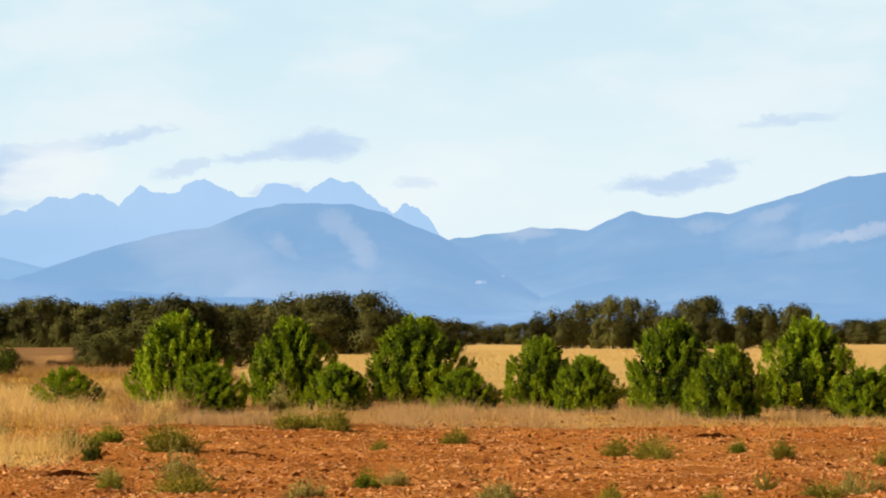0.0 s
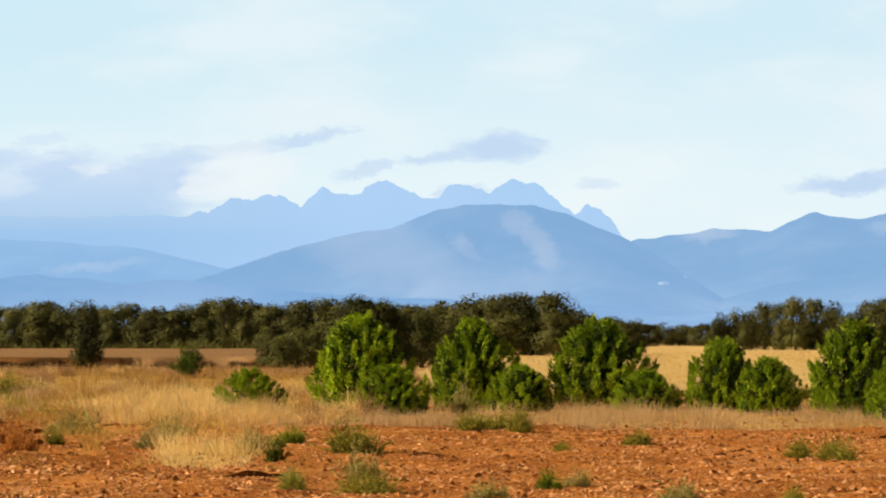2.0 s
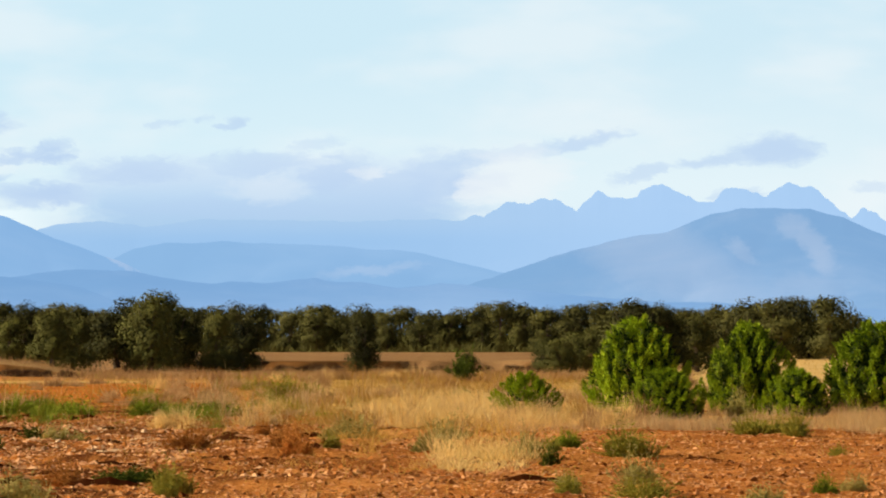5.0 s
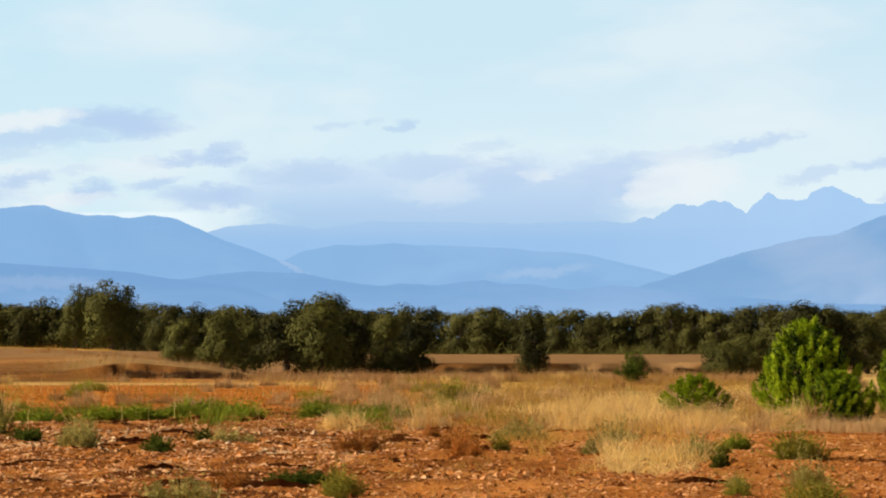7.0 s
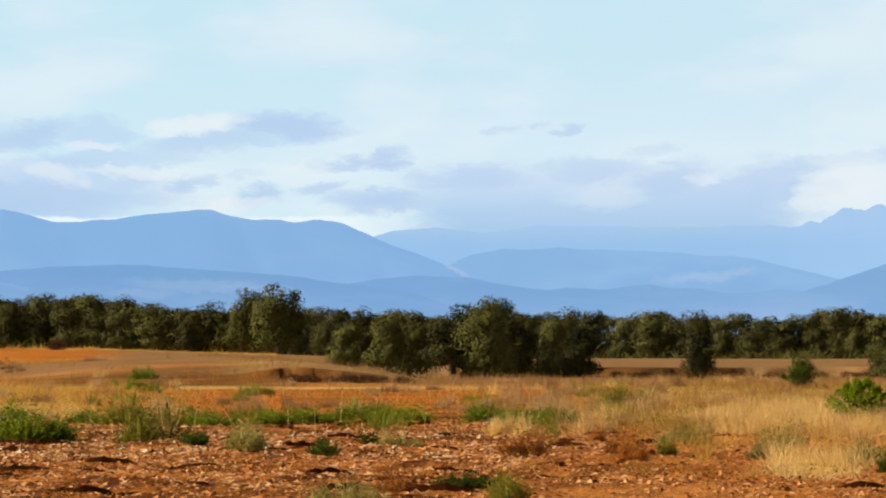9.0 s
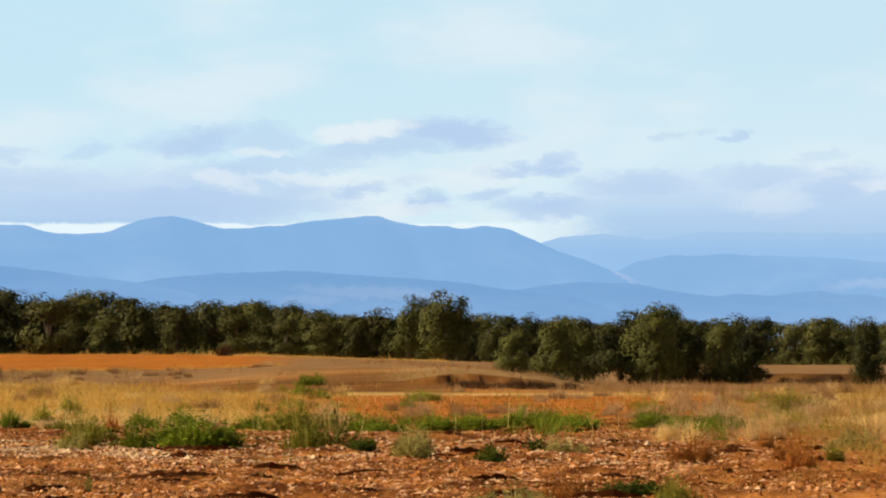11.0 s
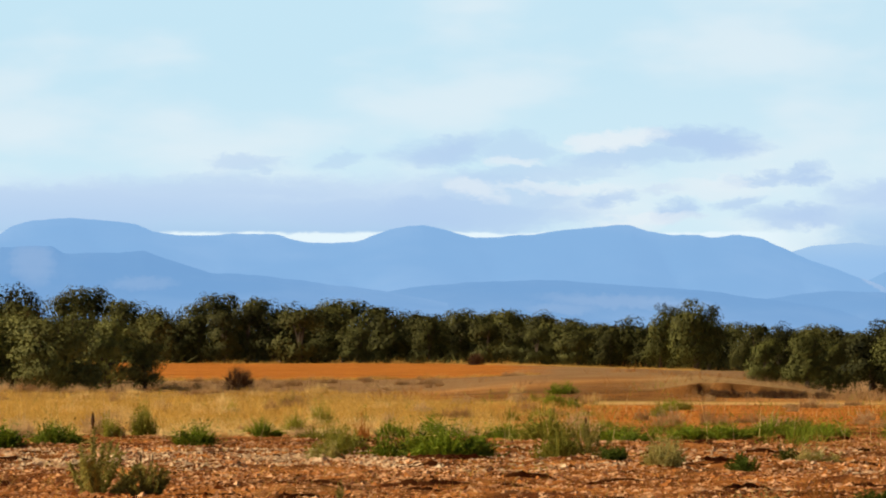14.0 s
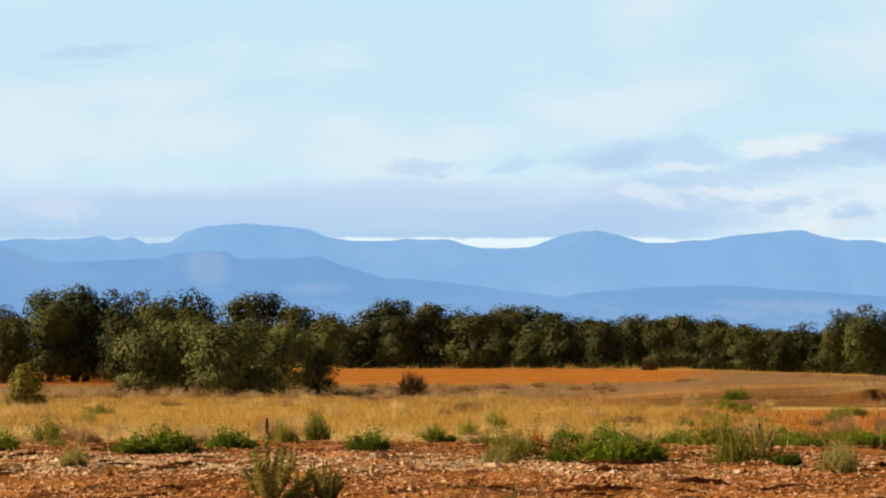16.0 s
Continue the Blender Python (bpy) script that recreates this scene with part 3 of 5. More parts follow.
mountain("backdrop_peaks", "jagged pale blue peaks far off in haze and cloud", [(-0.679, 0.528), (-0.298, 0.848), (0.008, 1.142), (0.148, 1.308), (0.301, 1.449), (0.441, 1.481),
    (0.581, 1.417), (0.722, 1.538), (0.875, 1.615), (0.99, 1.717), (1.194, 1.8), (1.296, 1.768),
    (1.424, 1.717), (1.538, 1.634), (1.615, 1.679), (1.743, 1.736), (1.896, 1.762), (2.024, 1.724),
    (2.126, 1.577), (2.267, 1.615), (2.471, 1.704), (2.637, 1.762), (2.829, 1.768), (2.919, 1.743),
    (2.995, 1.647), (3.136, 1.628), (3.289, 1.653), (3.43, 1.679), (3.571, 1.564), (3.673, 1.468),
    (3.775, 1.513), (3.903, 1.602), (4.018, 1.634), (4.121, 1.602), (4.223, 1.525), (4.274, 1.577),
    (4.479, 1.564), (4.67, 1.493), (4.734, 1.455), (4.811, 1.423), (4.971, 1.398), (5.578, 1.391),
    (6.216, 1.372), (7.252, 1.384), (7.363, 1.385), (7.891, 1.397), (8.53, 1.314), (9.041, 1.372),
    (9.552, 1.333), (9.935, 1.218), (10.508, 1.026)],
         4850, 500, hazy_material("peak_rock", (0.3, 0.48, 0.7), (0.5, 0.62, 0.75), (0.315, 0.488, 0.725), 0.985, (2.5, 6.5, (0.262, 0.44, 0.68))), 4.6, 31, 0.015, calm=4.6)
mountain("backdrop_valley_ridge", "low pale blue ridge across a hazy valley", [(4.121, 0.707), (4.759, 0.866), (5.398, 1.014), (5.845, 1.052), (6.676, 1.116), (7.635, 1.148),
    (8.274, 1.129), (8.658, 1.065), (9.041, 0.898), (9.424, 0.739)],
         4500, 300, hazy_material("valley_rock", (0.2, 0.36, 0.58), (0.36, 0.5, 0.66), (0.208, 0.382, 0.625), 0.96,
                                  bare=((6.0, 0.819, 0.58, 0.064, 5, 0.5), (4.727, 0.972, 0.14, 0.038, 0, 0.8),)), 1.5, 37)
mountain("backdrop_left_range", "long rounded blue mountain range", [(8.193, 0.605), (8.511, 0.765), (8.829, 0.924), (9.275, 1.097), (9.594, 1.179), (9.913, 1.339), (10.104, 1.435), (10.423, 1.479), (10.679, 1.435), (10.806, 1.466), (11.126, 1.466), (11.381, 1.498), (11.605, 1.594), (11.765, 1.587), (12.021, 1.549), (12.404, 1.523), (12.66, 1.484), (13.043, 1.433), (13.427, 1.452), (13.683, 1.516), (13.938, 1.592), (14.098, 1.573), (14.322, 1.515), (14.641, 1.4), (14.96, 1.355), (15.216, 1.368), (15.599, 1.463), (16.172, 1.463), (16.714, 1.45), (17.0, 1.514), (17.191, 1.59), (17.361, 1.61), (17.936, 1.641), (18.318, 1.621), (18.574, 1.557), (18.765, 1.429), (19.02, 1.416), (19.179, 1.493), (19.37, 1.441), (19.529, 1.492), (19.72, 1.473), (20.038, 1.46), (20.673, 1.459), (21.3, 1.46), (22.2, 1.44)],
         4350, 400, hazy_material("left_rock", (0.16, 0.32, 0.52), (0.34, 0.46, 0.62), (0.202, 0.378, 0.635), 0.94,
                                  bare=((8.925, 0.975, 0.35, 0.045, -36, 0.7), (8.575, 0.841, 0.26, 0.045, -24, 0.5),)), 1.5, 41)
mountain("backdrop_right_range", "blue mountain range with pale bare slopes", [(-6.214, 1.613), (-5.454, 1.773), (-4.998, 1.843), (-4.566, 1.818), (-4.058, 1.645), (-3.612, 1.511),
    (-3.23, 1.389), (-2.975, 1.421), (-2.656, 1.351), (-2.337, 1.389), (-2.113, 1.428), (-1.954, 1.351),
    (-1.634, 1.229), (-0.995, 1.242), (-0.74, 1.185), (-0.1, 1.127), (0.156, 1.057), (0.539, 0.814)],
         4300, 400, hazy_material("right_rock", (0.14, 0.28, 0.48), (0.5, 0.55, 0.62), (0.186, 0.347, 0.585), 0.91,
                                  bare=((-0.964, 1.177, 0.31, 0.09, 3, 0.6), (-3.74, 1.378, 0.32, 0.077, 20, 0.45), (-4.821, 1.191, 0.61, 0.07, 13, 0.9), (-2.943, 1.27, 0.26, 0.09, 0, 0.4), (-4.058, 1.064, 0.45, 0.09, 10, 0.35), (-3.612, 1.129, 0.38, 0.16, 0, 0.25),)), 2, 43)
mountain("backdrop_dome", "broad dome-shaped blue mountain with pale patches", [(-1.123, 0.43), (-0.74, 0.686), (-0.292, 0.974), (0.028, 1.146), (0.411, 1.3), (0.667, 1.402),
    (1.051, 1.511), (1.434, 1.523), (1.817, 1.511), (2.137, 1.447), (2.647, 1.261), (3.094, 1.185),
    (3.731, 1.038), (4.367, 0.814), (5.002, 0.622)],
         4000, 400, hazy_material("dome_rock", (0.12, 0.25, 0.44), (0.42, 0.48, 0.56), (0.184, 0.345, 0.584), 0.91,
                                  # widest blot paints the sunlit left flank, lowest one haze at the foot
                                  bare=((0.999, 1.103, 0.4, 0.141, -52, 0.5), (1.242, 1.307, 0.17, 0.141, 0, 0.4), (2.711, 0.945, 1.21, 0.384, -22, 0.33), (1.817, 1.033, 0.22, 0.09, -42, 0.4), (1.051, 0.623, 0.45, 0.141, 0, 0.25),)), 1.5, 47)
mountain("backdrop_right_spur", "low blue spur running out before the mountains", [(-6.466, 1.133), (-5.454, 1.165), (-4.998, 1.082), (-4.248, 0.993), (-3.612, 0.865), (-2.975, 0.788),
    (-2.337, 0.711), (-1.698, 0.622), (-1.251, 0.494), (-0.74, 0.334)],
         3900, 300, hazy_material("spur_rock", (0.14, 0.28, 0.46), (0.5, 0.56, 0.62), (0.186, 0.347, 0.585), 0.91), 1.5, 59)
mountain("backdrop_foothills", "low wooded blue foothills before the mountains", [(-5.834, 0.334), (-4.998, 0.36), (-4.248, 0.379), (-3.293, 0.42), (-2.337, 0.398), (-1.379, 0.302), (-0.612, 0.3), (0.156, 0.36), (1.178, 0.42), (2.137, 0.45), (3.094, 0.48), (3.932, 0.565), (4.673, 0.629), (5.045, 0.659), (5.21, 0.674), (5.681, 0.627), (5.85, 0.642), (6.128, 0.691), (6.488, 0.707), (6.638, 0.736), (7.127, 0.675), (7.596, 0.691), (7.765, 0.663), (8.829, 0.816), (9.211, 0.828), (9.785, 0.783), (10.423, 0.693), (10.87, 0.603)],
         3650, 250, hazy_material("foothill_rock", (0.13, 0.27, 0.46), (0.4, 0.5, 0.62), (0.165, 0.325, 0.575), 0.93), 1.5, 53)
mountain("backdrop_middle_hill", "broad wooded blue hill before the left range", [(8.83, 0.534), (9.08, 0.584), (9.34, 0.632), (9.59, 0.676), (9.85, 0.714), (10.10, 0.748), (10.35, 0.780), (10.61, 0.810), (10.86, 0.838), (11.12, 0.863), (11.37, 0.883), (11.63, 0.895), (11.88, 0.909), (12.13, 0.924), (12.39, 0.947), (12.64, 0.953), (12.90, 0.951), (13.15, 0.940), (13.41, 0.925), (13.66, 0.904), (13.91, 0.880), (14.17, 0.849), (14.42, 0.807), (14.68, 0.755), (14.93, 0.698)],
         3600, 250, hazy_material("hill_rock", (0.13, 0.27, 0.46), (0.4, 0.5, 0.62), (0.158, 0.316, 0.565), 0.93,
                                  # both blots paint pale haze low on the hill
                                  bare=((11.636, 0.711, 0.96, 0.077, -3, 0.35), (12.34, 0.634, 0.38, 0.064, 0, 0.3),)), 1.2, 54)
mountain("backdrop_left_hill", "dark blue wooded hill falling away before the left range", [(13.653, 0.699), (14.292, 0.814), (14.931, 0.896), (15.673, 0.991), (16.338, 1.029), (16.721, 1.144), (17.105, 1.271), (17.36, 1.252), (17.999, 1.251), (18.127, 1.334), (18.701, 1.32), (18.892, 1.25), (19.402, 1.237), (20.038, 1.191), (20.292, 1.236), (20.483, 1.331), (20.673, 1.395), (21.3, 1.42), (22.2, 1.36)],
         3500, 250, hazy_material("left_hill_rock", (0.13, 0.27, 0.46), (0.4, 0.5, 0.62), (0.155, 0.315, 0.568), 0.93,
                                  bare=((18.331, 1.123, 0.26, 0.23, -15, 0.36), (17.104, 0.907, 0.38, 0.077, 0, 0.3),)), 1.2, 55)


# ---------------------------------------------------------------- plants
def leaf_cards(centres, facing, size, rng):
    """Leaf sprays: one triangle each."""
    n = len(centres)
    a = unit(np.cross(facing, random_dirs(n, rng)))
    b = np.cross(unit(facing), a)
    s = (size * rng.uniform(0.6, 1.35, n))[:, None]
    v = np.stack([centres - a * s - b * s * 0.5, centres + a * s - b * s * 0.5, centres + b * s * 0.9], 1).reshape(-1, 3)
    return v, np.arange(3 * n).reshape(n, 3)


def blades(base, tip, width, rng):
    """Thin tapering blades: one triangle each."""
    n = len(base)
    side = unit(np.cross(tip - base, random_dirs(n, rng)))
    w = np.broadcast_to(width, (n,))[:, None] / 2
    v = np.stack([base - side * w, base + side * w, tip], 1).reshape(-1, 3)
    return v, np.arange(3 * n).reshape(n, 3)


def tube(path, radii, sides=6):
    """A tapering limb along a line of points."""
    path = np.asarray(path, float)
    rings = []
    for k, p in enumerate(path):
        t = unit(path[min(k + 1, len(path) - 1)] - path[max(k - 1, 0)])
        u = unit(np.cross(t, (0.3, 0.9, 0.2)))
        w = np.cross(t, u)
        ang = np.arange(sides) * 2 * np.pi / sides
        rings.append(p + radii[k] * (np.cos(ang)[:, None] * u + np.sin(ang)[:, None] * w))
    v = np.concatenate(rings)
    f = [[k * sides + s, k * sides + (s + 1) % sides, (k + 1) * sides + (s + 1) % sides, (k + 1) * sides + s] for k in range(len(path) - 1) for s in range(sides)]
    return v, np.array(f)


def joined(pieces):
    vs, fs, o = [], [], 0
    for v, f in pieces:
        vs.append(v)
        fs.append(f + o)
        o += len(v)
    return np.concatenate(vs), np.concatenate(fs)


def oak(name, seed, leaves, size, mat, low=0.10, lobes=18, wide=0.40):
    """A tree one metre high and one wide, to be scaled: trunk, limbs, and a lobed crown."""
    rng = np.random.default_rng(seed)
    tree = new(name)
    cs, rs = [], []
    for k in range(lobes):
        z = rng.uniform(low + 0.16, 0.82)
        reach = wide * math.sqrt(max(0.05, 1 - (max(z - 0.38, 0) / 0.62) ** 2)) * 0.72
        ang = k * 2.4 + rng.uniform(-0.5, 0.5)
        q = reach * math.sqrt(rng.uniform(0.1, 1))
        cs.append(np.array([q * math.cos(ang), q * math.sin(ang), z]))
        rs.append(rng.uniform(0.13, 0.22))
    for k in range(7):
        ang = k * 0.9 + rng.uniform(0, 0.5)
        q = wide * rng.uniform(0.45, 0.72)
        cs.append(np.array([q * math.cos(ang), q * math.sin(ang), rng.uniform(0.10, 0.2) + low]))
        rs.append(rng.uniform(0.14, 0.20))
    for k in range(7):
        ang, z = rng.uniform(0, 2 * math.pi), rng.uniform(0.62, 0.94)
        q = wide * rng.uniform(0.3, 1.0) * math.sqrt(max(0.05, 1 - (max(z - 0.38, 0) / 0.62) ** 2))
        cs.append(np.array([q * math.cos(ang), q * math.sin(ang), z]))
        rs.append(rng.uniform(0.05, 0.085))
    lobes = len(cs)
    cs, rs = np.array(cs), np.array(rs)
    pick = rng.choice(lobes, leaves, p=rs ** 2 / (rs ** 2).sum())
    out = random_dirs(leaves, rng)
    out[:, 2] = out[:, 2] * 0.85 + 0.12
    out = unit(out)
    shell = rs[pick, None] * (1.15 - 0.5 * rng.random(leaves) ** 1.6)[:, None]
    centres = cs[pick] + out * shell * (1.0, 1.0, 0.85)
    centres[:, 2] = np.clip(centres[:, 2], 0.0, 1.02)
    v, f = leaf_cards(centres, unit(0.6 * out + 0.65 * unit(centres - (0, 0, 0.38)) + 0.22 * random_dirs(leaves, rng)), size, rng)
    part("trunk", mesh_from("trunk", *tube([(0, 0, -0.03), (0.01, 0, 0.15), (0.02, 0.01, 0.45), (0.01, 0.02, 0.7)], [0.045, 0.035, 0.022, 0.008]), M_BARK), tree)
    for c in sorted(cs, key=lambda c: -c[2])[2:5]:
        part("limb", mesh_from("limb", *tube([(0.012, 0, 0.22), c * (0.5, 0.5, 0.75), c], [0.022, 0.013, 0.005], 5), M_BARK), tree)
    part("crown", mesh_from("crown", v, f, mat), tree)
    return tree


def pine(seed, mat, name="young_pine", heart=34):
    """A bushy young pine one metre high and one wide: upright shoots of long needles round a heart of old ones,
    coloured dark as shade.
    """
    rng = np.random.default_rng(seed)
    tree = new(name)
    part("trunk", mesh_from("trunk", *tube([(0, 0, -0.03), (0.005, 0, 0.5), (0, 0.004, 0.93)], [0.022, 0.014, 0.004]), M_BARK), tree)

    def outline(z):
        return 0.5 * float(np.interp(z, [0, 0.15, 0.32, 0.55, 0.75, 0.88, 1.0], [0.70, 0.90, 1.02, 0.84, 0.48, 0.22, 0.03]))

    # older needles, darkened further to paint in the shade between the shoots
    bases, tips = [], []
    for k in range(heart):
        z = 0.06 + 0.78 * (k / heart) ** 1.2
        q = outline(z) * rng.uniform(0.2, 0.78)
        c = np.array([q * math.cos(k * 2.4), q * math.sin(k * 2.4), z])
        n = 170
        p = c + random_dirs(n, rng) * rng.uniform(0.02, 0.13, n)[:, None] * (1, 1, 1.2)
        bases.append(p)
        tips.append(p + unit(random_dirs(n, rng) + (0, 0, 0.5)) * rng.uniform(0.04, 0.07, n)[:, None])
    part("old_needles", mesh_from("old_needles", *blades(np.concatenate(bases), np.concatenate(tips), 0.024, rng), M_PINESHADE), tree, "older needles at the heart, coloured dark for shade")
    bases, tips = [], []
    shoots = 230
    for k in range(shoots):
        z = 0.03 + 0.89 * ((k + rng.random()) / shoots) ** 1.3
        ang = k * 2.39996 + rng.uniform(-0.3, 0.3)
        lump = 0.88 + 0.12 * math.sin(3 * ang + 8 * z + seed) + 0.08 * rng.normal()
        q = outline(z) * min(lump, 1.06) * (0.92 if k % 4 else 0.55)
        c = np.array([q * math.cos(ang), q * math.sin(ang), z])
        out = np.array([math.cos(ang), math.sin(ang), 0])
        axis = unit(out * rng.uniform(0.15, 0.6) + np.array([0, 0, 1.0]))
        long = rng.uniform(0.10, 0.17)
        n = 80
        u = rng.random(n)[:, None]
        girth = 0.034 * np.sqrt(1.08 - u)
        p = c + axis * long * (u - 0.35) + random_dirs(n, rng) * girth
        bases.append(p)
        tips.append(p + unit(axis * (0.9 + 0.5 * u) + 0.7 * random_dirs(n, rng)) * rng.uniform(0.03, 0.055, n)[:, None])
    part("crown", mesh_from("crown", *blades(np.concatenate(bases), np.concatenate(tips), 0.0125, rng), mat), tree)
    return tree


def weed(name, seed, mat, stems=60, leaves=900, upright=0.5, leaf=0.035, width=0.012):
    """A low bushy weed one metre high and one wide: fanning stems with narrow leaves."""
    rng = np.random.default_rng(seed)
    plant = new(name)
    crowns = rng.integers(3, 6)
    where = rng.uniform(-0.36, 0.36, (crowns, 2)) * (1.0, 0.6)
    where[0] = where[0] * 0.3
    scale = rng.uniform(0.35, 0.75, crowns)
    scale[0] = 1.0 if crowns < 5 else 0.85
    own = rng.integers(0, crowns, stems)
    k = scale[own]
    ang = rng.uniform(0, 2 * np.pi, stems)
    lean = rng.uniform(0, 1, stems) ** upright
    reach = 0.50 * k * lean * rng.uniform(0.35, 1.25, stems)
    high = k * np.sqrt(np.clip(1 - (lean * 0.9) ** 2, 0.05, 1)) * rng.uniform(0.25, 1.1, stems)
    foot = np.stack([where[own, 0] + 0.12 * np.cos(ang) * lean, where[own, 1] + 0.12 * np.sin(ang) * lean, np.full(stems, -0.03)], 1)
    tip = np.stack([where[own, 0] + reach * np.cos(ang) + 0.06, where[own, 1] + reach * np.sin(ang), high], 1)
    sv, sf = blades(foot, tip, width, rng)
    pick = rng.integers(0, stems, leaves)
    s = rng.uniform(0.22, 1.0, leaves)[:, None]
    p = foot[pick] * (1 - s) + tip[pick] * s
    p[:, 2] = np.maximum(p[:, 2], 0.0)
    way = unit(unit(tip - foot)[pick] * 0.7 + random_dirs(leaves, rng))
    lv, lf = blades(p, p + way * (leaf * 2.2 * rng.uniform(0.7, 1.6, leaves))[:, None], leaf * 0.8, rng)
    part("stem", mesh_from("stem", sv, sf, mat), plant)
    part("foliage", mesh_from("foliage", lv, lf, mat), plant)
    return plant


def stalk_plant(seed, mat):
    """An upright weed with leafy stalks, one metre high and one wide."""
    rng = np.random.default_rng(seed)
    plant = new("stalky_weed")
    bl, tl = [], []
    for k in range(17):
        ang, q = rng.uniform(0, 2 * math.pi), rng.uniform(0.15, 0.52)
        h = rng.uniform(0.32, 0.78) * (1.2 - q)
        if k == 0:
            q, h = 0.04, 1.0
        foot = np.array([0.2 * q * math.cos(ang), 0.2 * q * math.sin(ang), -0.03])
        tip = np.array([q * math.cos(ang), q * math.sin(ang), h])
        mid = foot * 0.45 + tip * 0.55 + (0, 0, -0.04) + rng.normal(size=3) * 0.03
        part("stalk", mesh_from("stalk", *tube([foot, mid, tip], [0.012, 0.009, 0.005], 4), mat), plant)
        n = 190
        s = rng.uniform(0.12, 0.78 if k == 0 else 1, n)[:, None]
        p = foot * (1 - s) ** 2 + 2 * mid * s * (1 - s) + tip * s * s
        bl.append(p)
        tl.append(p + unit(random_dirs(n, rng) + (0, 0, 0.25)) * rng.uniform(0.035, 0.11, n)[:, None])
        if k == 0:
            part("seed_head", mesh_from("seed_head", *tube([tip - (0, 0, 0.2), tip - (0, 0, 0.1), tip], [0.008, 0.022, 0.006], 6), M_BARE), plant, "dry brown seed head")
    part("foliage", mesh_from("foliage", *blades(np.concatenate(bl), np.concatenate(tl), 0.021, rng), mat), plant)
    return plant


def bare_shrub(seed):
    """A leafless, finely branched round shrub, one metre high and one wide."""
    rng = np.random.default_rng(seed)
    shrub = new("bare_shrub")
    n = 800
    d = random_dirs(n, rng)
    d[:, 2] = np.abs(d[:, 2])
    r = rng.uniform(0.45, 1.0, n)[:, None]
    tip = d * r * (0.46, 0.46, 0.95)
    v, f = blades(tip * 0.6 + rng.normal(size=(n, 3)) * 0.05 * (1, 1, 0.3), tip, 0.018, rng)
    w = [tube([(0, 0, -0.03), x * 0.4, x * 0.8], [0.02, 0.014, 0.006], 4) for x in tip[:24]]
    part("branchwork", mesh_from("branchwork", *joined(w), M_BARK), shrub)
    part("brushwood", mesh_from("brushwood", v, f, M_BARE), shrub)
    return shrub


class Stock:
    """Plants of one kind in a few shapes, set out again and again."""

    def __init__(self, shapes, label, category, group):
        self.shapes, self.used, self.k = shapes, set(), 0
        self.tags = (label, category, group)

    def put(self, az, d, wide, high, label="", sink=0.0, turn=None):
        k = self.k % len(self.shapes)
        self.k += 1
        turn = (self.k * 137.5) % 360 if turn is None else turn
        m = Matrix.Translation(at(az, d, -sink)) @ Matrix.Rotation(radians(turn), 4, "Z") @ Matrix.Diagonal((wide, wide, high, 1))
        ob = self.shapes[k]
        if k in self.used:
            ob = copy_thing(ob, Matrix())
        self.used.add(k)
        ob.matrix_basis = m
        tagged(ob, label or self.tags[0], self.tags[1], self.tags[2])
        return ob


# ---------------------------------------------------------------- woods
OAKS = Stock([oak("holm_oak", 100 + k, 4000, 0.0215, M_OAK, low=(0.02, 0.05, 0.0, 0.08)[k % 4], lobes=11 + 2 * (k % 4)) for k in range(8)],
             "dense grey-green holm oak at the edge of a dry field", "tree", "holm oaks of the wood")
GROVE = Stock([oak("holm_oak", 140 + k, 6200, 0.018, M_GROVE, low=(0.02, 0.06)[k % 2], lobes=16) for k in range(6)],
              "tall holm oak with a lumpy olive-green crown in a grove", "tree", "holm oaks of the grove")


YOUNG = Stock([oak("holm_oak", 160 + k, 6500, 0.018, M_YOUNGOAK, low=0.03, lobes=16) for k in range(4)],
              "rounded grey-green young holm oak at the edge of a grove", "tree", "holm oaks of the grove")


def row_of_oaks(stock, crest, d, spread, spacing, seed, wide=(0.85, 1.35), short=(0.80, 1.03), label=""):
    """Trees along a stretch of the wood; their tops follow the wood's outline."""
    rng = np.random.default_rng(seed)
    lo, hi = crest[0][0], crest[-1][0]
    az = lo + 0.3 * spacing
    while az < hi:
        dist = d + rng.uniform(-spread, spread)
        ground = float(height(az, dist))
        top = EYE + dist * math.tan(radians(float(profile(crest, az))))
        h = max(2.0, 1.05 * (top - ground) * rng.uniform(*short))
        stock.put(az, dist, h * rng.uniform(*wide), h, label, sink=0.05)
        az += spacing * rng.uniform(0.6, 1.4)


# outlines of the woods: azimuth, elevation
CLUMP_LINE = [(-4.217, 0.238), (-4.089, 0.334), (-3.994, 0.449), (-3.803, 0.334), (-3.612, 0.494), (-3.421, 0.366),
    (-3.293, 0.264), (-3.166, 0.366), (-2.911, 0.532), (-2.592, 0.443), (-2.209, 0.481), (-1.826, 0.462),
    (-1.57, 0.481), (-1.379, 0.462), (-1.123, 0.462), (-0.963, 0.334)]
EAST_LINE = [(-0.1, 0.226), (0.092, 0.302), (0.283, 0.328), (0.443, 0.334), (0.603, 0.456), (0.859, 0.526),
    (1.178, 0.513), (1.498, 0.52), (1.69, 0.481), (1.881, 0.571), (2.041, 0.481), (2.264, 0.398)]
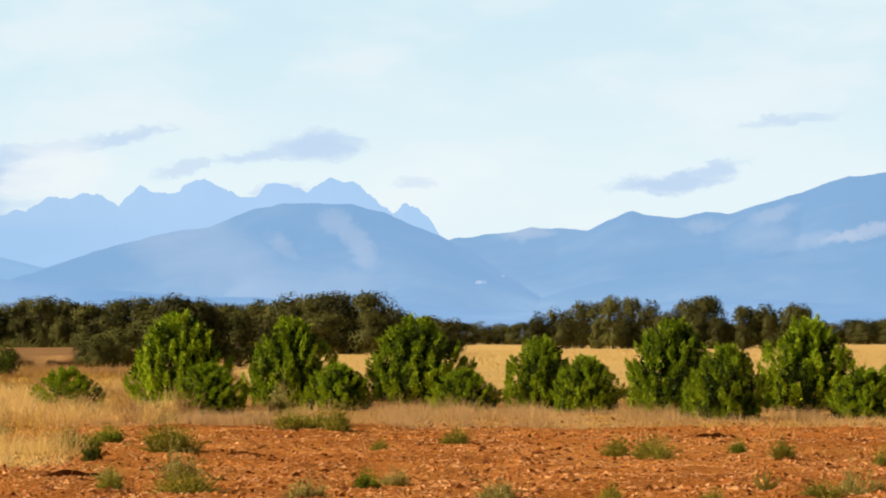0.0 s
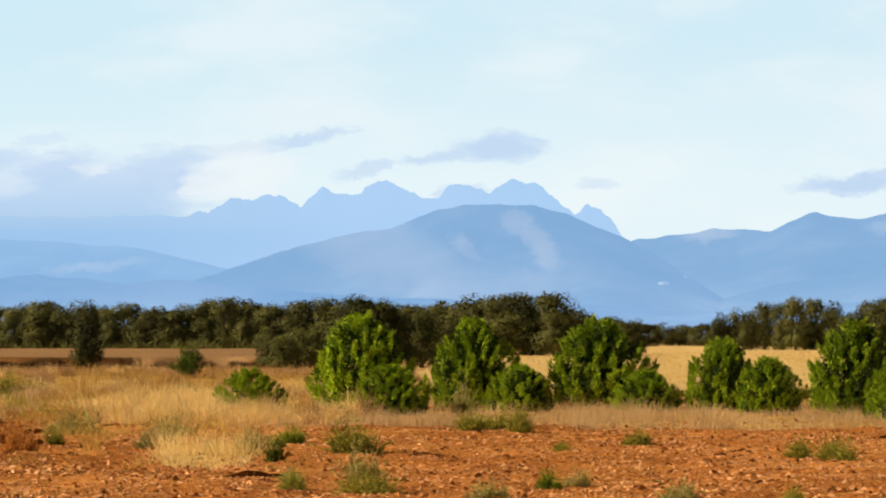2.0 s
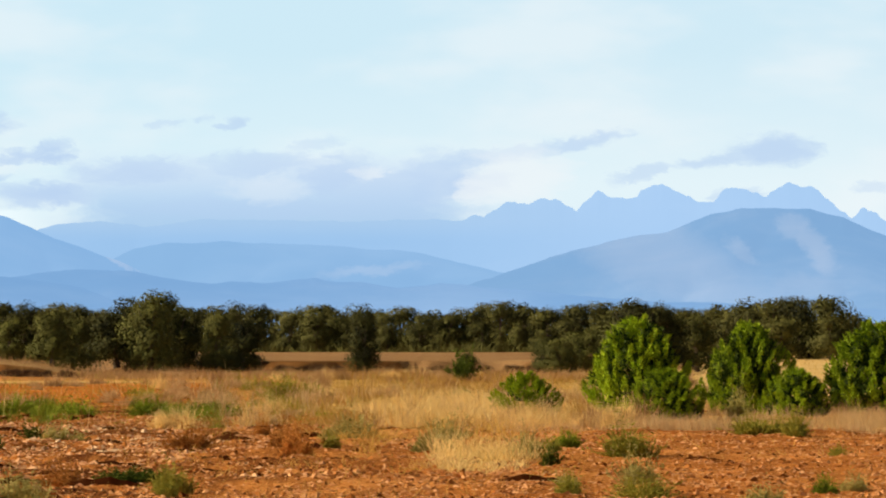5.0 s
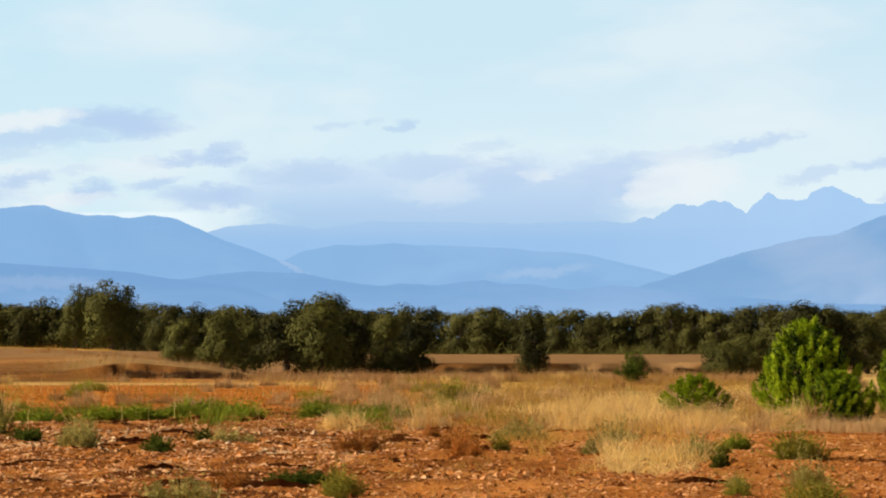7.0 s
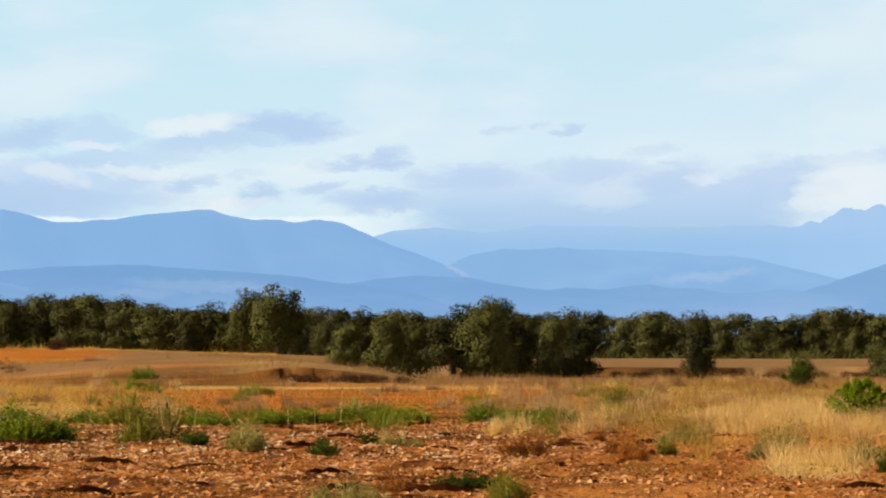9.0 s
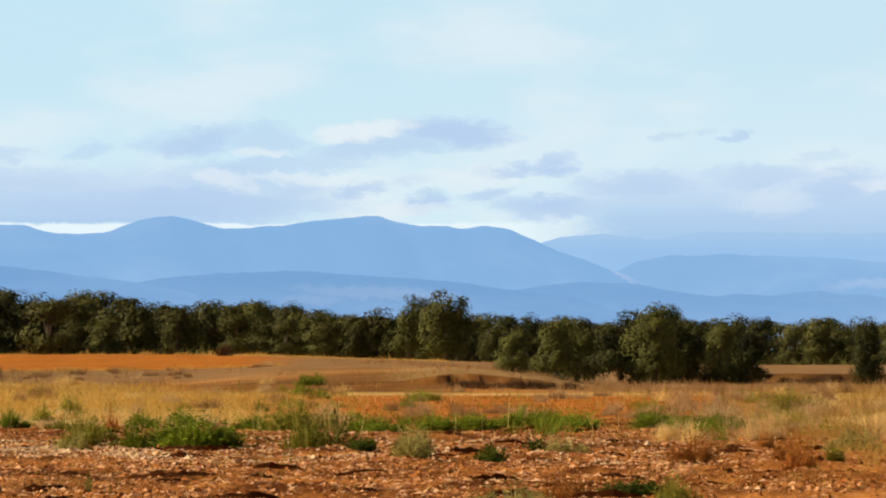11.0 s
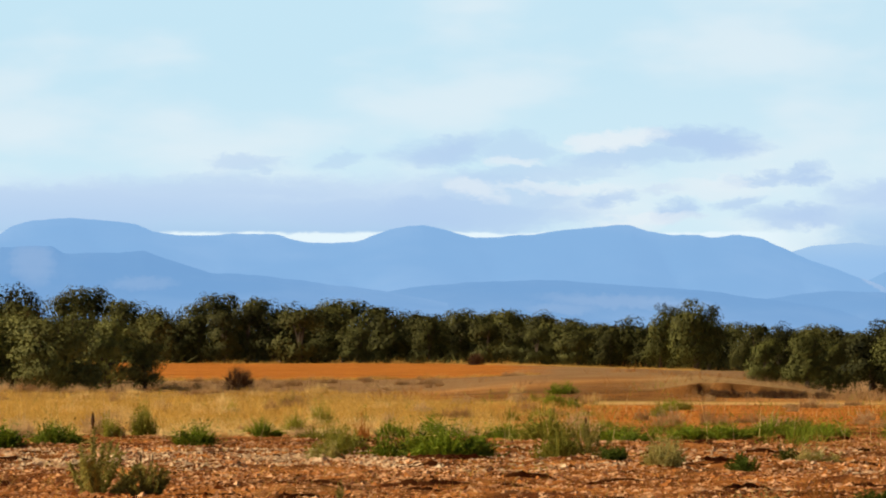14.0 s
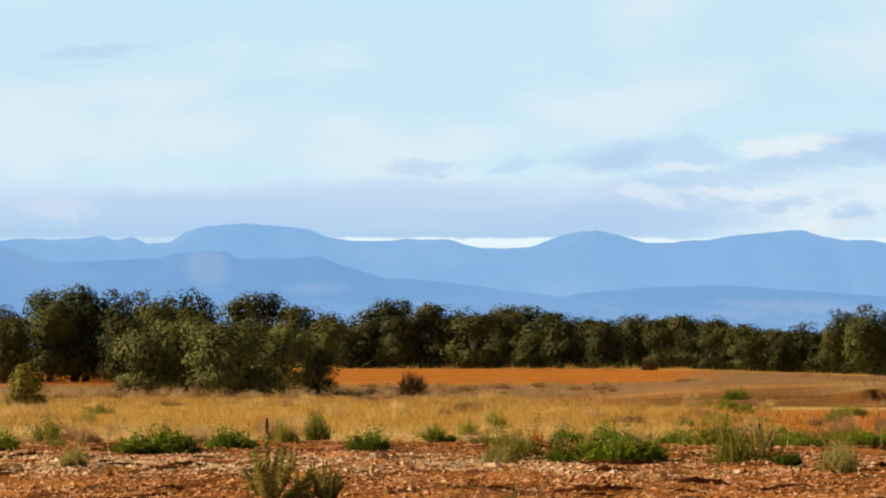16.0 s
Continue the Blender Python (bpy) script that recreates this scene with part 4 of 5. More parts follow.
LONG_LINE = [(2.264, 0.417), (2.902, 0.475), (3.221, 0.52), (3.731, 0.443), (4.049, 0.481), (4.367, 0.488),
    (4.685, 0.443), (5.002, 0.43), (6.088, 0.432), (6.535, 0.483), (7.045, 0.451), (7.618, 0.464),
    (7.635, 0.464), (8.0, 0.464), (8.019, 0.419), (8.635, 0.477), (9.233, 0.438), (9.743, 0.476),
    (10.062, 0.476), (10.153, 0.467), (10.445, 0.483), (10.537, 0.467), (11.431, 0.467), (11.814, 0.455),
    (12.196, 0.499), (12.578, 0.595), (12.833, 0.544), (13.024, 0.563), (13.215, 0.595), (13.596, 0.563),
    (13.977, 0.595)]
WEST_LINE = [(11.036, 0.493), (11.675, 0.557), (11.995, 0.493), (12.251, 0.589), (12.571, 0.615), (12.826, 0.621),
    (13.21, 0.634), (13.465, 0.615), (13.849, 0.621), (14.232, 0.679), (14.615, 0.711), (15.062, 0.685),
    (15.381, 0.717), (15.827, 0.781), (16.145, 0.806), (16.4, 0.685), (16.654, 0.589), (16.721, 0.665),
    (16.845, 0.653), (17.041, 0.723), (17.488, 0.723), (17.679, 0.87), (17.871, 0.896), (18.062, 0.729)]
GROVE_LINE = [(18.35, 0.697), (18.509, 0.934), (18.764, 0.979), (18.955, 0.889), (19.147, 0.972), (19.401, 0.908),
    (19.656, 0.985), (20.037, 0.953), (20.355, 0.896), (20.673, 0.697), (21.053, 0.793), (21.56, 0.889),
    (22.065, 0.857)]
row_of_oaks(OAKS, [(-6.151, 0.206), (-4.998, 0.226), (-4.566, 0.2), (-4.185, 0.187), (-2.656, 0.2), (-1.379, 0.187),
    (-0.867, 0.174), (-0.548, 0.181), (-0.292, 0.213), (-0.036, 0.238)], 1050, 60, 0.11, 1, wide=(1.1, 1.8), label="small far holm oak behind a golden field")
row_of_oaks(OAKS, CLUMP_LINE, 690, 25, 0.15, 2, wide=(0.6, 0.95), short=(0.72, 1.04))
row_of_oaks(OAKS, CLUMP_LINE, 670, 10, 0.30, 12, wide=(0.7, 1.1), short=(0.45, 0.72))
row_of_oaks(OAKS, EAST_LINE, 500, 22, 0.17, 3, wide=(0.85, 1.35))
row_of_oaks(OAKS, EAST_LINE, 480, 12, 0.30, 13, short=(0.6, 0.85))
row_of_oaks(OAKS, LONG_LINE, 560, 26, 0.145, 4, wide=(0.85, 1.35))
row_of_oaks(OAKS, LONG_LINE, 525, 12, 0.33, 14, short=(0.62, 0.88))
row_of_oaks(OAKS, WEST_LINE, 475, 14, 0.18, 6, wide=(0.85, 1.35))
row_of_oaks(OAKS, WEST_LINE, 458, 6, 0.32, 16, short=(0.65, 0.9))
row_of_oaks(GROVE, [(2.2, 0.238), (2.456, 0.417), (2.839, 0.468), (3.221, 0.43), (3.54, 0.238), (3.794, 0.11),
    (4.049, 0.047), (4.303, -0.017)], 268, 10, 0.36, 5, label="low spreading holm oak on a grassy slope")
row_of_oaks(GROVE, [(7.348, 0.195), (7.635, 0.387), (7.763, 0.323), (8.019, 0.374), (8.211, 0.515), (8.466, 0.566),
    (8.913, 0.534), (9.36, 0.419), (9.616, 0.451), (9.935, 0.4), (10.126, 0.323)], 266, 9, 0.36, 7, label="low spreading holm oak on a grassy slope")
row_of_oaks(GROVE, GROVE_LINE, 322, 9, 0.42, 8, wide=(0.75, 1.05), short=(0.92, 1.05))
row_of_oaks(GROVE, GROVE_LINE, 306, 6, 0.46, 18, wide=(0.8, 1.1), short=(0.68, 0.9))
row_of_oaks(YOUNG, [(16.977, 0.218), (17.232, 0.486), (17.488, 0.576), (17.935, 0.602), (18.254, 0.563), (18.573, 0.602),
    (18.955, 0.55), (19.147, 0.474)], 264, 5, 0.34, 9, wide=(0.9, 1.2), short=(0.9, 1.03))
for az, d, w, h in [(10.84, 446, 6.6, 6.5), (11.25, 450, 4.0, 6.15), (11.03, 456, 5.6, 5.8), (10.7, 452, 4.6, 5.2)]:
    GROVE.put(az, d, w, h, "broad dark old holm oak that tops the wood", sink=0.05)
# trees that stand out: azimuth, distance, width, height
for az, d, w, h in [
    (6.069, 262, 2.34, 3.75),
    (7.603, 262, 2.34, 1.38),
    (3.866, 258, 2.3, 1.9),
    (3.89, 262, 2.92, 1.81),
    (4.907, 255, 1.71, 1.18),
    (8.381, 275, 3.68, 4.23),
    (8.402, 272, 3.34, 4.29),
    (8.491, 470, 6.29, 5.57),
    (20.546, 300, 3.68, 4.05),
    (21.053, 318, 4.61, 5.56),
]:
    GROVE.put(az, d, w, h, "broad old holm oak that tops its neighbours" if h > 5 else "low young holm oak in dry grass", sink=0.05)

# ---------------------------------------------------------------- young pines: azimuth, distance, width, height
PINES = Stock([pine(200 + k, M_PINE) for k in range(6)], "bushy bright green young pine on the field margin", "tree", "young pines")
for az, d, w, h in [
    (2.99, 115.0, 2.05, 2.08),
    (2.66, 107.0, 1.52, 1.03),
    (1.72, 118.9, 1.86, 1.98),
    (1.19, 112.0, 1.45, 1.02),
    (0.296, 118.9, 2.15, 2.06),
    (-0.228, 110.0, 1.40, 0.93),
    (-1.10, 116.9, 1.60, 1.60),
    (-1.622, 107.0, 1.32, 1.14),
    (-2.592, 109.0, 1.80, 1.90),
    (-3.21, 101.5, 1.42, 1.42),
    (-2.90, 102.0, 0.75, 0.76),
    (-4.121, 113.2, 2.05, 1.93),
    (-4.769, 102.0, 1.36, 1.02),
    (-5.201, 105.7, 1.42, 1.1),
]:
    PINES.put(az, d * 0.955, w * 1.2, h * 1.02)

# ---------------------------------------------------------------- weeds on the soil: azimuth, distance, width, height
GREEN = Stock([weed("green_weed", 300 + k, M_GREEN, 520, 1500, 0.55, 0.034, 0.022) for k in range(4)], "feathery bright green weed on reddish soil", "weed", "green weeds")
for az, d, w, h in [
    (-3.344, 69.4, 0.29, 0.2), (0.859, 53.8, 0.29, 0.23), (8.381, 108.4, 1.27, 0.36), (7.745, 106.0, 1.3, 0.33),
    (11.781, 104.4, 1.4, 0.37), (11.018, 109.1, 0.73, 0.34), (10.508, 109.1, 1.46, 0.39), (9.998, 110.8, 0.99, 0.45),
    (9.36, 109.1, 1.46, 0.39), (8.466, 106.7, 1.19, 0.38), (7.763, 104.4, 1.17, 0.33), (12.96, 110.4, 0.76, 0.37),
    (12.483, 199.7, 1.0, 0.49), (12.26, 186.7, 0.83, 0.38), (11.112, 181.9, 0.81, 0.45), (11.558, 102.5, 0.8, 0.34),
    (16.463, 99.1, 0.91, 0.44), (15.731, 108.0, 0.63, 0.36), (14.296, 109.6, 0.64, 0.44), (14.104, 88.1, 0.98, 0.51),
] + [
    (13.689, 85.0, 1.42, 0.57), (13.018, 108.0, 0.67, 0.36), (18.875, 97.4, 1.74, 0.57), (18.112, 102.2, 0.82, 0.41),
    (20.609, 97.0, 0.65, 0.48), (18.094, 99.7, 0.91, 0.47), (13.796, 110.3, 0.86, 0.49), (12.322, 226.3, 1.26, 0.56),
    (3.788, 74.6, 0.42, 0.25),
]:
    GREEN.put(az, d, w * 1.3, h * 1.35)
OLIVE = Stock([weed("olive_weed", 320 + k, M_OLIVE, 340, 1100, 0.6, 0.034, 0.018) for k in range(4)], "spiky olive-green weed on ploughed reddish soil", "weed", "olive weeds")
for az, d, w, h in [
    (1.721, 86.1, 0.86, 0.31), (1.21, 84.6, 0.61, 0.4), (0.718, 71.1, 0.33, 0.16), (-0.228, 73.3, 0.49, 0.28),
    (-1.954, 68.8, 0.46, 0.25), (-2.388, 65.3, 0.62, 0.28), (-3.835, 66.5, 0.41, 0.25), (-4.915, 62.7, 0.38, 0.24),
    (3.094, 70.1, 0.94, 0.41), (2.934, 51.9, 0.69, 0.23), (3.763, 53.8, 0.37, 0.22), (-3.102, 49.4, 0.3, 0.15),
    (-1.89, 50.1, 0.27, 0.18), (-4.312, 50.1, 0.42, 0.16), (8.317, 53.3, 0.36, 0.2), (4.555, 108.4, 0.24, 0.12),
    (8.243, 54.9, 0.52, 0.28), (11.018, 180.5, 0.81, 0.32), (12.419, 86.5, 0.6, 0.42), (14.807, 89.3, 0.95, 0.48),
] + [
    (12.411, 86.0, 0.86, 0.54), (15.062, 133.0, 0.59, 0.59), (15.381, 121.7, 0.61, 0.41), (17.507, 109.3, 0.51, 0.44),
    (17.092, 114.4, 0.66, 0.59), (20.165, 111.4, 0.65, 0.57), (17.52, 114.0, 0.64, 0.41), (17.073, 133.0, 0.59, 0.59),
    (1.466, 87.7, 0.88, 0.25), (6.872, 143.0, 1.44, 0.64), (12.513, 103.7, 1.27, 0.58), (14.941, 96.7, 0.97, 0.5),
    (6.439, 74.6, 0.33, 0.25), (5.035, 140.2, 0.63, 0.38), (3.98, 72.7, 0.37, 0.21),
]:
    OLIVE.put(az, d, w * 1.3, h * 1.5)
# some stand in for the shaded sides and cast shadows of green weeds
DARK = Stock([weed("dark_shrub", 340 + k, M_WEEDSHADE, 80, 2400, 0.6, 0.042) for k in range(3)], "dense low shrub coloured dark, in part for the shade of weeds", "shrub", "dark shrubs")
for az, d, w, h in [
    (3.909, 66.5, 0.31, 0.27), (8.603, 57.5, 0.38, 0.22), (4.952, 137.4, 0.77, 0.37), (4.907, 206.5, 1.34, 1.29),
    (11.813, 82.7, 0.51, 0.24), (10.33, 75.3, 0.52, 0.3), (9.82, 84.2, 0.43, 0.28), (8.786, 57.1, 0.64, 0.22),
    (13.66, 86.5, 1.21, 0.52), (11.782, 85.0, 0.4, 0.19), (11.803, 83.0, 0.39, 0.22), (18.716, 97.4, 0.65, 0.41),
]:
    DARK.put(az, d, w * 1.3, h * 1.3)
PALE = Stock([weed("dry_weed", 360 + k, M_PALE, 300, 900, 0.7, 0.034, 0.016) for k in range(3)], "pale grey-green half-dry weed on reddish soil", "weed", "half-dry weeds")
for az, d, w, h in [
    (2.966, 56.8, 0.63, 0.39), (4.208, 69.8, 0.86, 0.39), (1.562, 50.1, 0.45, 0.23), (0.507, 54.2, 0.33, 0.19),
    (-4.661, 51.9, 0.52, 0.32), (-0.612, 49.7, 0.5, 0.24), (6.152, 81.8, 1.1, 0.41), (5.322, 74.6, 0.67, 0.33),
    (10.062, 51.7, 0.87, 0.32), (19.815, 80.7, 0.72, 0.38), (1.849, 102.8, 0.69, 0.71), (4.07, 106.0, 0.54, 0.47),
    (5.154, 81.8, 0.82, 0.41), (6.3, 81.8, 0.64, 0.46), (11.152, 84.9, 0.66, 0.47), (9.556, 82.5, 0.83, 0.33),
    (15.007, 85.3, 0.57, 0.38), (11.239, 78.3, 0.79, 0.44), (3.788, 55.7, 0.37, 0.16),
]:
    PALE.put(az, d, w * 1.25, h * 1.6)
M_STALK = leaf_material("dull_weed_leaves", (0.14, 0.13, 0.03), (0.56, 0.50, 0.14), 0.4)
STALKY = Stock([stalk_plant(380 + k, M_STALK) for k in range(3)], "upright leafy olive-green weed with tall stalks", "weed", "stalky weeds")
for az, d, w, h in [
    (-3.644, 52.2, 0.35, 0.26), (12.069, 91.5, 1.02, 0.67), (12.059, 97.1, 0.43, 0.76), (17.111, 62.7, 0.7, 0.53),
    (14.858, 58.2, 0.14, 0.32), (17.62, 60.9, 1.15, 1.04), (17.0, 60.9, 0.62, 0.55),
]:
    STALKY.put(az, d, w, h)
BROWN = Stock([weed("brown_weed", 390, M_BROWN, 140, 1200, 0.6, 0.034)], "rust-brown dried weed on reddish soil", "weed", "")
for az, d, w, h in [
    (9.392, 56.6, 0.69, 0.3), (6.872, 71.6, 0.64, 0.48), (8.021, 78.0, 0.96, 0.4), (14.593, 103.9, 0.46, 0.53),
    (7.045, 74.6, 0.75, 0.42), (7.204, 85.7, 0.38, 0.33),
]:
    BROWN.put(az, d, w * 1.2, h * 1.5)
SAPLING = Stock([pine(395, M_SAPLING, "pine_sapling", heart=9)], "low light green pine sapling in dry grass", "tree", "")
SAPLING.put(*(4.253, 106.0, 1.65, 1.0))
LEAFY = Stock([oak("leafy_sapling", 397, 1800, 0.034, M_AUTUMN, low=0.02, lobes=12)], "young yellow-green broadleaf sapling in golden grass", "shrub", "")
LEAFY.put(*(20.368, 205.5, 2.18, 1.93))
BARE = Stock([bare_shrub(400)], "round bare brown shrub beside a red field", "shrub", "bare shrubs")
for az, d, w, h in [(16.018, 262, 1.93, 1.3), (13.338, 405, 1.63, 1.03)]:
    BARE.put(az, d, w * 1.35, h * 1.25)


SCRUB = Stock([bare_shrub(410 + k) for k in range(3)], "dark dry scrub on an eroded bank", "shrub", "scrub on the bank")
for k in range(32):
    a = 9.35 + 1.3 * RNG.random() ** 0.8
    SCRUB.put(a, 224 + 3.5 * RNG.random(), RNG.uniform(0.7, 1.6), RNG.uniform(0.28, 0.55), sink=0.03)
for k in range(42):
    a = RNG.choice([3.9, 4.4, 5.3, 6.3, 6.7, 7.0, 7.4, 8.2]) + RNG.normal(0, 0.2)
    SCRUB.put(a, 268 + 5 * RNG.random(), RNG.uniform(0.9, 2.0), RNG.uniform(0.35, 0.65), sink=0.03)
DRYBUSH = Stock([weed("dry_bush", 420, M_FRINGE, 160, 1200, 0.5, 0.045, 0.016)], "pale brown withered bush beside a young pine", "shrub", "")
DRYBUSH.put(*(2.712, 109.0, 0.61, 0.73))

# clumps that stand up out of the dry grass
TUFTS = {}
for key, mat, label in (("pale", M_PALESTRAW, "upright clump of bleached dry grass in a meadow"),
                        ("faded", M_FRINGE, "upright clump of faded brown grass in a meadow"),
                        ("herb", M_HERB, "clump of withered grey-brown herbs in dry grass"),
                        ("olive", M_OLIVE, "clump of half-green herbs in dry grass")):
    TUFTS[key] = Stock([weed("grass_clump", 430 + 7 * len(TUFTS) + k, mat, 330, 220, 0.75, 0.03, 0.014) for k in range(2)], label, "grass clump", "clumps of dry grass")
for az0, az1, d0, d1, n, kinds in ((2.2, 8.4, 93, 255, 135, ("pale", "faded", "faded", "herb", "herb", "olive")),
                                   (12.0, 22.5, 106, 250, 115, ("pale", "pale", "faded", "herb", "olive")),
                                   (6.5, 12.8, 130, 225, 45, ("faded", "herb", "olive"))):
    for k in range(n):
        d = d0 + (d1 - d0) * RNG.random() ** 1.9
        w = RNG.uniform(0.5, 1.5) * (0.6 + 0.004 * d)
        TUFTS[kinds[int(RNG.random() * len(kinds))]].put(RNG.uniform(az0, az1), d, w, min(w, 1.1) * RNG.uniform(0.35, 0.75))
for k in range(34):
    TUFTS[("faded", "faded", "herb")[k % 3]].put(RNG.uniform(16.2, 20.8), RNG.uniform(249, 259), RNG.uniform(0.7, 1.6), RNG.uniform(0.5, 1.0))
for k in range(30):
    TUFTS[("herb", "herb", "faded")[k % 3]].put(RNG.uniform(12.8, 17.4), RNG.uniform(259, 284), RNG.uniform(0.8, 2.0), RNG.uniform(0.3, 0.6))


# white walls with haze painted in as glow, so unlit sides stay pale
M_WHITE = hazy_material("whitewash_in_haze", (0.70, 0.68, 0.64), (0.80, 0.78, 0.74), (0.27, 0.43, 0.67), 0.85)


def far_house(az, d, up, wide, tall):
    """A tiny white farmhouse far off on the slope."""
    house = new("farmhouse")
    w, h = wide / 2, tall
    box = [(x, y, z) for z in (0, h) for x, y in ((-w, -w * 0.7), (w, -w * 0.7), (w, w * 0.7), (-w, w * 0.7))]
    part("wall", mesh_from("wall", box, [(0, 1, 5, 4), (1, 2, 6, 5), (2, 3, 7, 6), (3, 0, 4, 7), (4, 5, 6, 7)], M_WHITE), house)
    e = w * 1.06
    roof = [(-e, -e * 0.75, h), (e, -e * 0.75, h), (e, e * 0.75, h), (-e, e * 0.75, h), (-e, 0, h * 1.3), (e, 0, h * 1.3)]
    part("roof", mesh_from("roof", roof, [(0, 1, 5), (0, 5, 4), (2, 3, 4), (2, 4, 5), (3, 0, 4), (1, 2, 5)], M_WHITE), house)
    a = radians(az)
    house.matrix_basis = Matrix.Translation((-d * math.sin(a), d * math.cos(a), up)) @ Matrix.Rotation(a + 1.0, 4, "Z")
    tagged(house, "tiny white farmhouse far off on a blue slope", "house", "far farmhouses")


far_house(-0.43, 3856, 42.5, 7.5, 1.7)
far_house(-0.678, 3966, 48.2, 2.2, 1.6)

# ---------------------------------------------------------------- grass, clods and chips
def scatter(n, az0, az1, d0, d1, rng, power=1.0):
    az = rng.uniform(az0, az1, n)
    d = d0 + (d1 - d0) * rng.random(n) ** power
    return az, d


def grass(name, label, mat, n, az0, az1, d0, d1, high, seed, width=0.0001, keep=None, power=1.3, lean=0.35):
    rng = np.random.default_rng(seed)
    az, d = scatter(n, az0, az1, d0, d1, rng, power)
    x, y = -d * np.sin(np.radians(az)), d * np.cos(np.radians(az))
    patch = fnoise(x * 0.35, y * 0.12, seed + 1)
    ok = rng.random(n) < np.clip(0.65 + 0.9 * patch, 0.05, 1)
    if keep is not None:
        ok &= rng.random(n) < keep(az, d)
    az, d, x, y, patch = az[ok], d[ok], x[ok], y[ok], patch[ok]
    n = len(az)
    base = np.stack([x, y, height(az, d) - 0.02], 1)
    tuft = fnoise(x * 1.3, y * 0.35, seed + 7)
    h = high * rng.uniform(0.45, 1.15, n) * (1 + 0.35 * patch) * np.clip(0.9 + 2.2 * tuft, 0.3, 2.2)
    tip = base + np.stack([rng.normal(0, lean, n) * h, rng.normal(0, lean, n) * h, h], 1)
    v, f = blades(base, tip, width * d * rng.uniform(0.7, 1.5, n), rng)
    tagged(new(name, mesh_from(name, v, f, mat)), label, "grass", kind="stuff")


grass("faded_grass", "fringe of faded dry grass along the ploughed soil", M_FRINGE, 80000, -7, 5.0, 88.5, 110, 0.18, 501, keep=lambda a, d: 1 - smooth(2.4, 5.0, a + 0.04 * (d - 105)))
grass("golden_grass", "tall golden dry grass in a meadow", M_MEADOW, 110000, 2.6, 9.5, 96, 262, 0.19, 502, lean=0.5, keep=lambda a, d: (1 - 0.85 * oval(3.9, 6.7, 104, 134)(a, d)) * (1 - smooth(5.8, 8.4, a + 0.004 * (d - 150)) * 0.98))
grass("golden_grass", "golden dry grass before the wood", M_STRAW, 155000, 10.5, 23, 107, 250, 0.20, 503, lean=0.55, keep=lambda a, d: (1 - smooth(208, 220, d) * (1 - smooth(13.5, 15, a))) * smooth(11.7, 13.7, a + 0.004 * (d - 120)) * smooth(0, 4, d - 116 - 14 * fnoise(a * 3.5, 0 * a, 95)))
grass("stubble", "short golden stubble of a wide field", M_STRAW, 50000, -7, 3.2, 122, 600, 0.12, 504, power=1.6)
grass("dry_herbs", "grey-brown dried herbs along a bank", M_HERB, 34000, 9.6, 23, 232, 288, 0.26, 505, keep=lambda a, d: np.clip(1.6 * fnoise(a * 3, d * 0.06, 94), 0, 0.5) * (1 - smooth(255, 275, d)) + smooth(12.8, 14.5, a) * smooth(252, 260, d) * np.clip(0.5 + 1.6 * fnoise(a * 5, d * 0.1, 98), 0, 1))
grass("dry_herbs", "grey-brown dried herbs along an eroded bank", M_HERB, 26000, 2.6, 11, 215, 273, 0.26, 506, keep=lambda a, d: 1 - 0.75 * smooth(8.5, 10, a))
grass("green_strip", "strip of fresh green growth along a furrow", M_GREEN, 90000, 5.6, 13.4, 99, 128, 0.21, 510, lean=0.5, keep=lambda a, d: smooth(5.8, 7.5, a) * (1 - smooth(12, 13.4, a)) * np.clip(-0.05 + 3.0 * fnoise(a * 3.4, d * 0.16, 81), 0.01, 1))
grass("straw_edge", "pale straw along the edge of a red field", M_STRAW, 7000, 12.6, 17.2, 284, 290, 0.14, 511)
grass("straw_edge", "pale straw below the wood", M_STRAW, 9000, 9.5, 23, 446, 456, 0.3, 512)
grass("undergrowth", "dark undergrowth at the foot of the wood", M_OAK, 16000, 8.5, 23, 452, 476, 0.7, 513, width=0.0003, lean=0.8)
grass("undergrowth", "dark undergrowth at the foot of the wood", M_OAK, 14000, 2.6, 10.5, 508, 545, 0.7, 514, width=0.0003, lean=0.8)
grass("bleached_straw", "bleached straw along the edge of the soil", M_PALESTRAW, 60000, 11.6, 23, 107, 138, 0.20, 515, lean=0.6, keep=lambda a, d: np.clip(0.5 + 2.2 * fnoise(a * 1.8, d * 0.08, 96), 0, 1) * smooth(0, 4, d - 115 - 14 * fnoise(a * 3.5, 0 * a, 95)) * smooth(11.8, 13.6, a) * (1 - smooth(122, 138, d)))
grass("tall_stalks", "sparse tall dry stalks over the grass", M_PALESTRAW, 900, 4, 23, 92, 190, 0.55, 516, lean=0.3)
grass("straw_edge", "pale straw along the lip of an eroded bank", M_HERB, 4000, 9.15, 12.4, 232, 243, 0.05, 517, lean=0.9)
grass("straw_edge", "pale straw on the brow of a low hill", M_STRAW, 7000, 10.8, 13.4, 405, 445, 0.10, 518, lean=0.8)
grass("thin_tufts", "thin tufts of yellow grass on red soil", M_STRAW, 6000, 7, 13.4, 124, 205, 0.22, 519, lean=0.5, keep=lambda a, d: np.clip(2.2 * fnoise(a * 3, d * 0.1, 83), 0, 1))
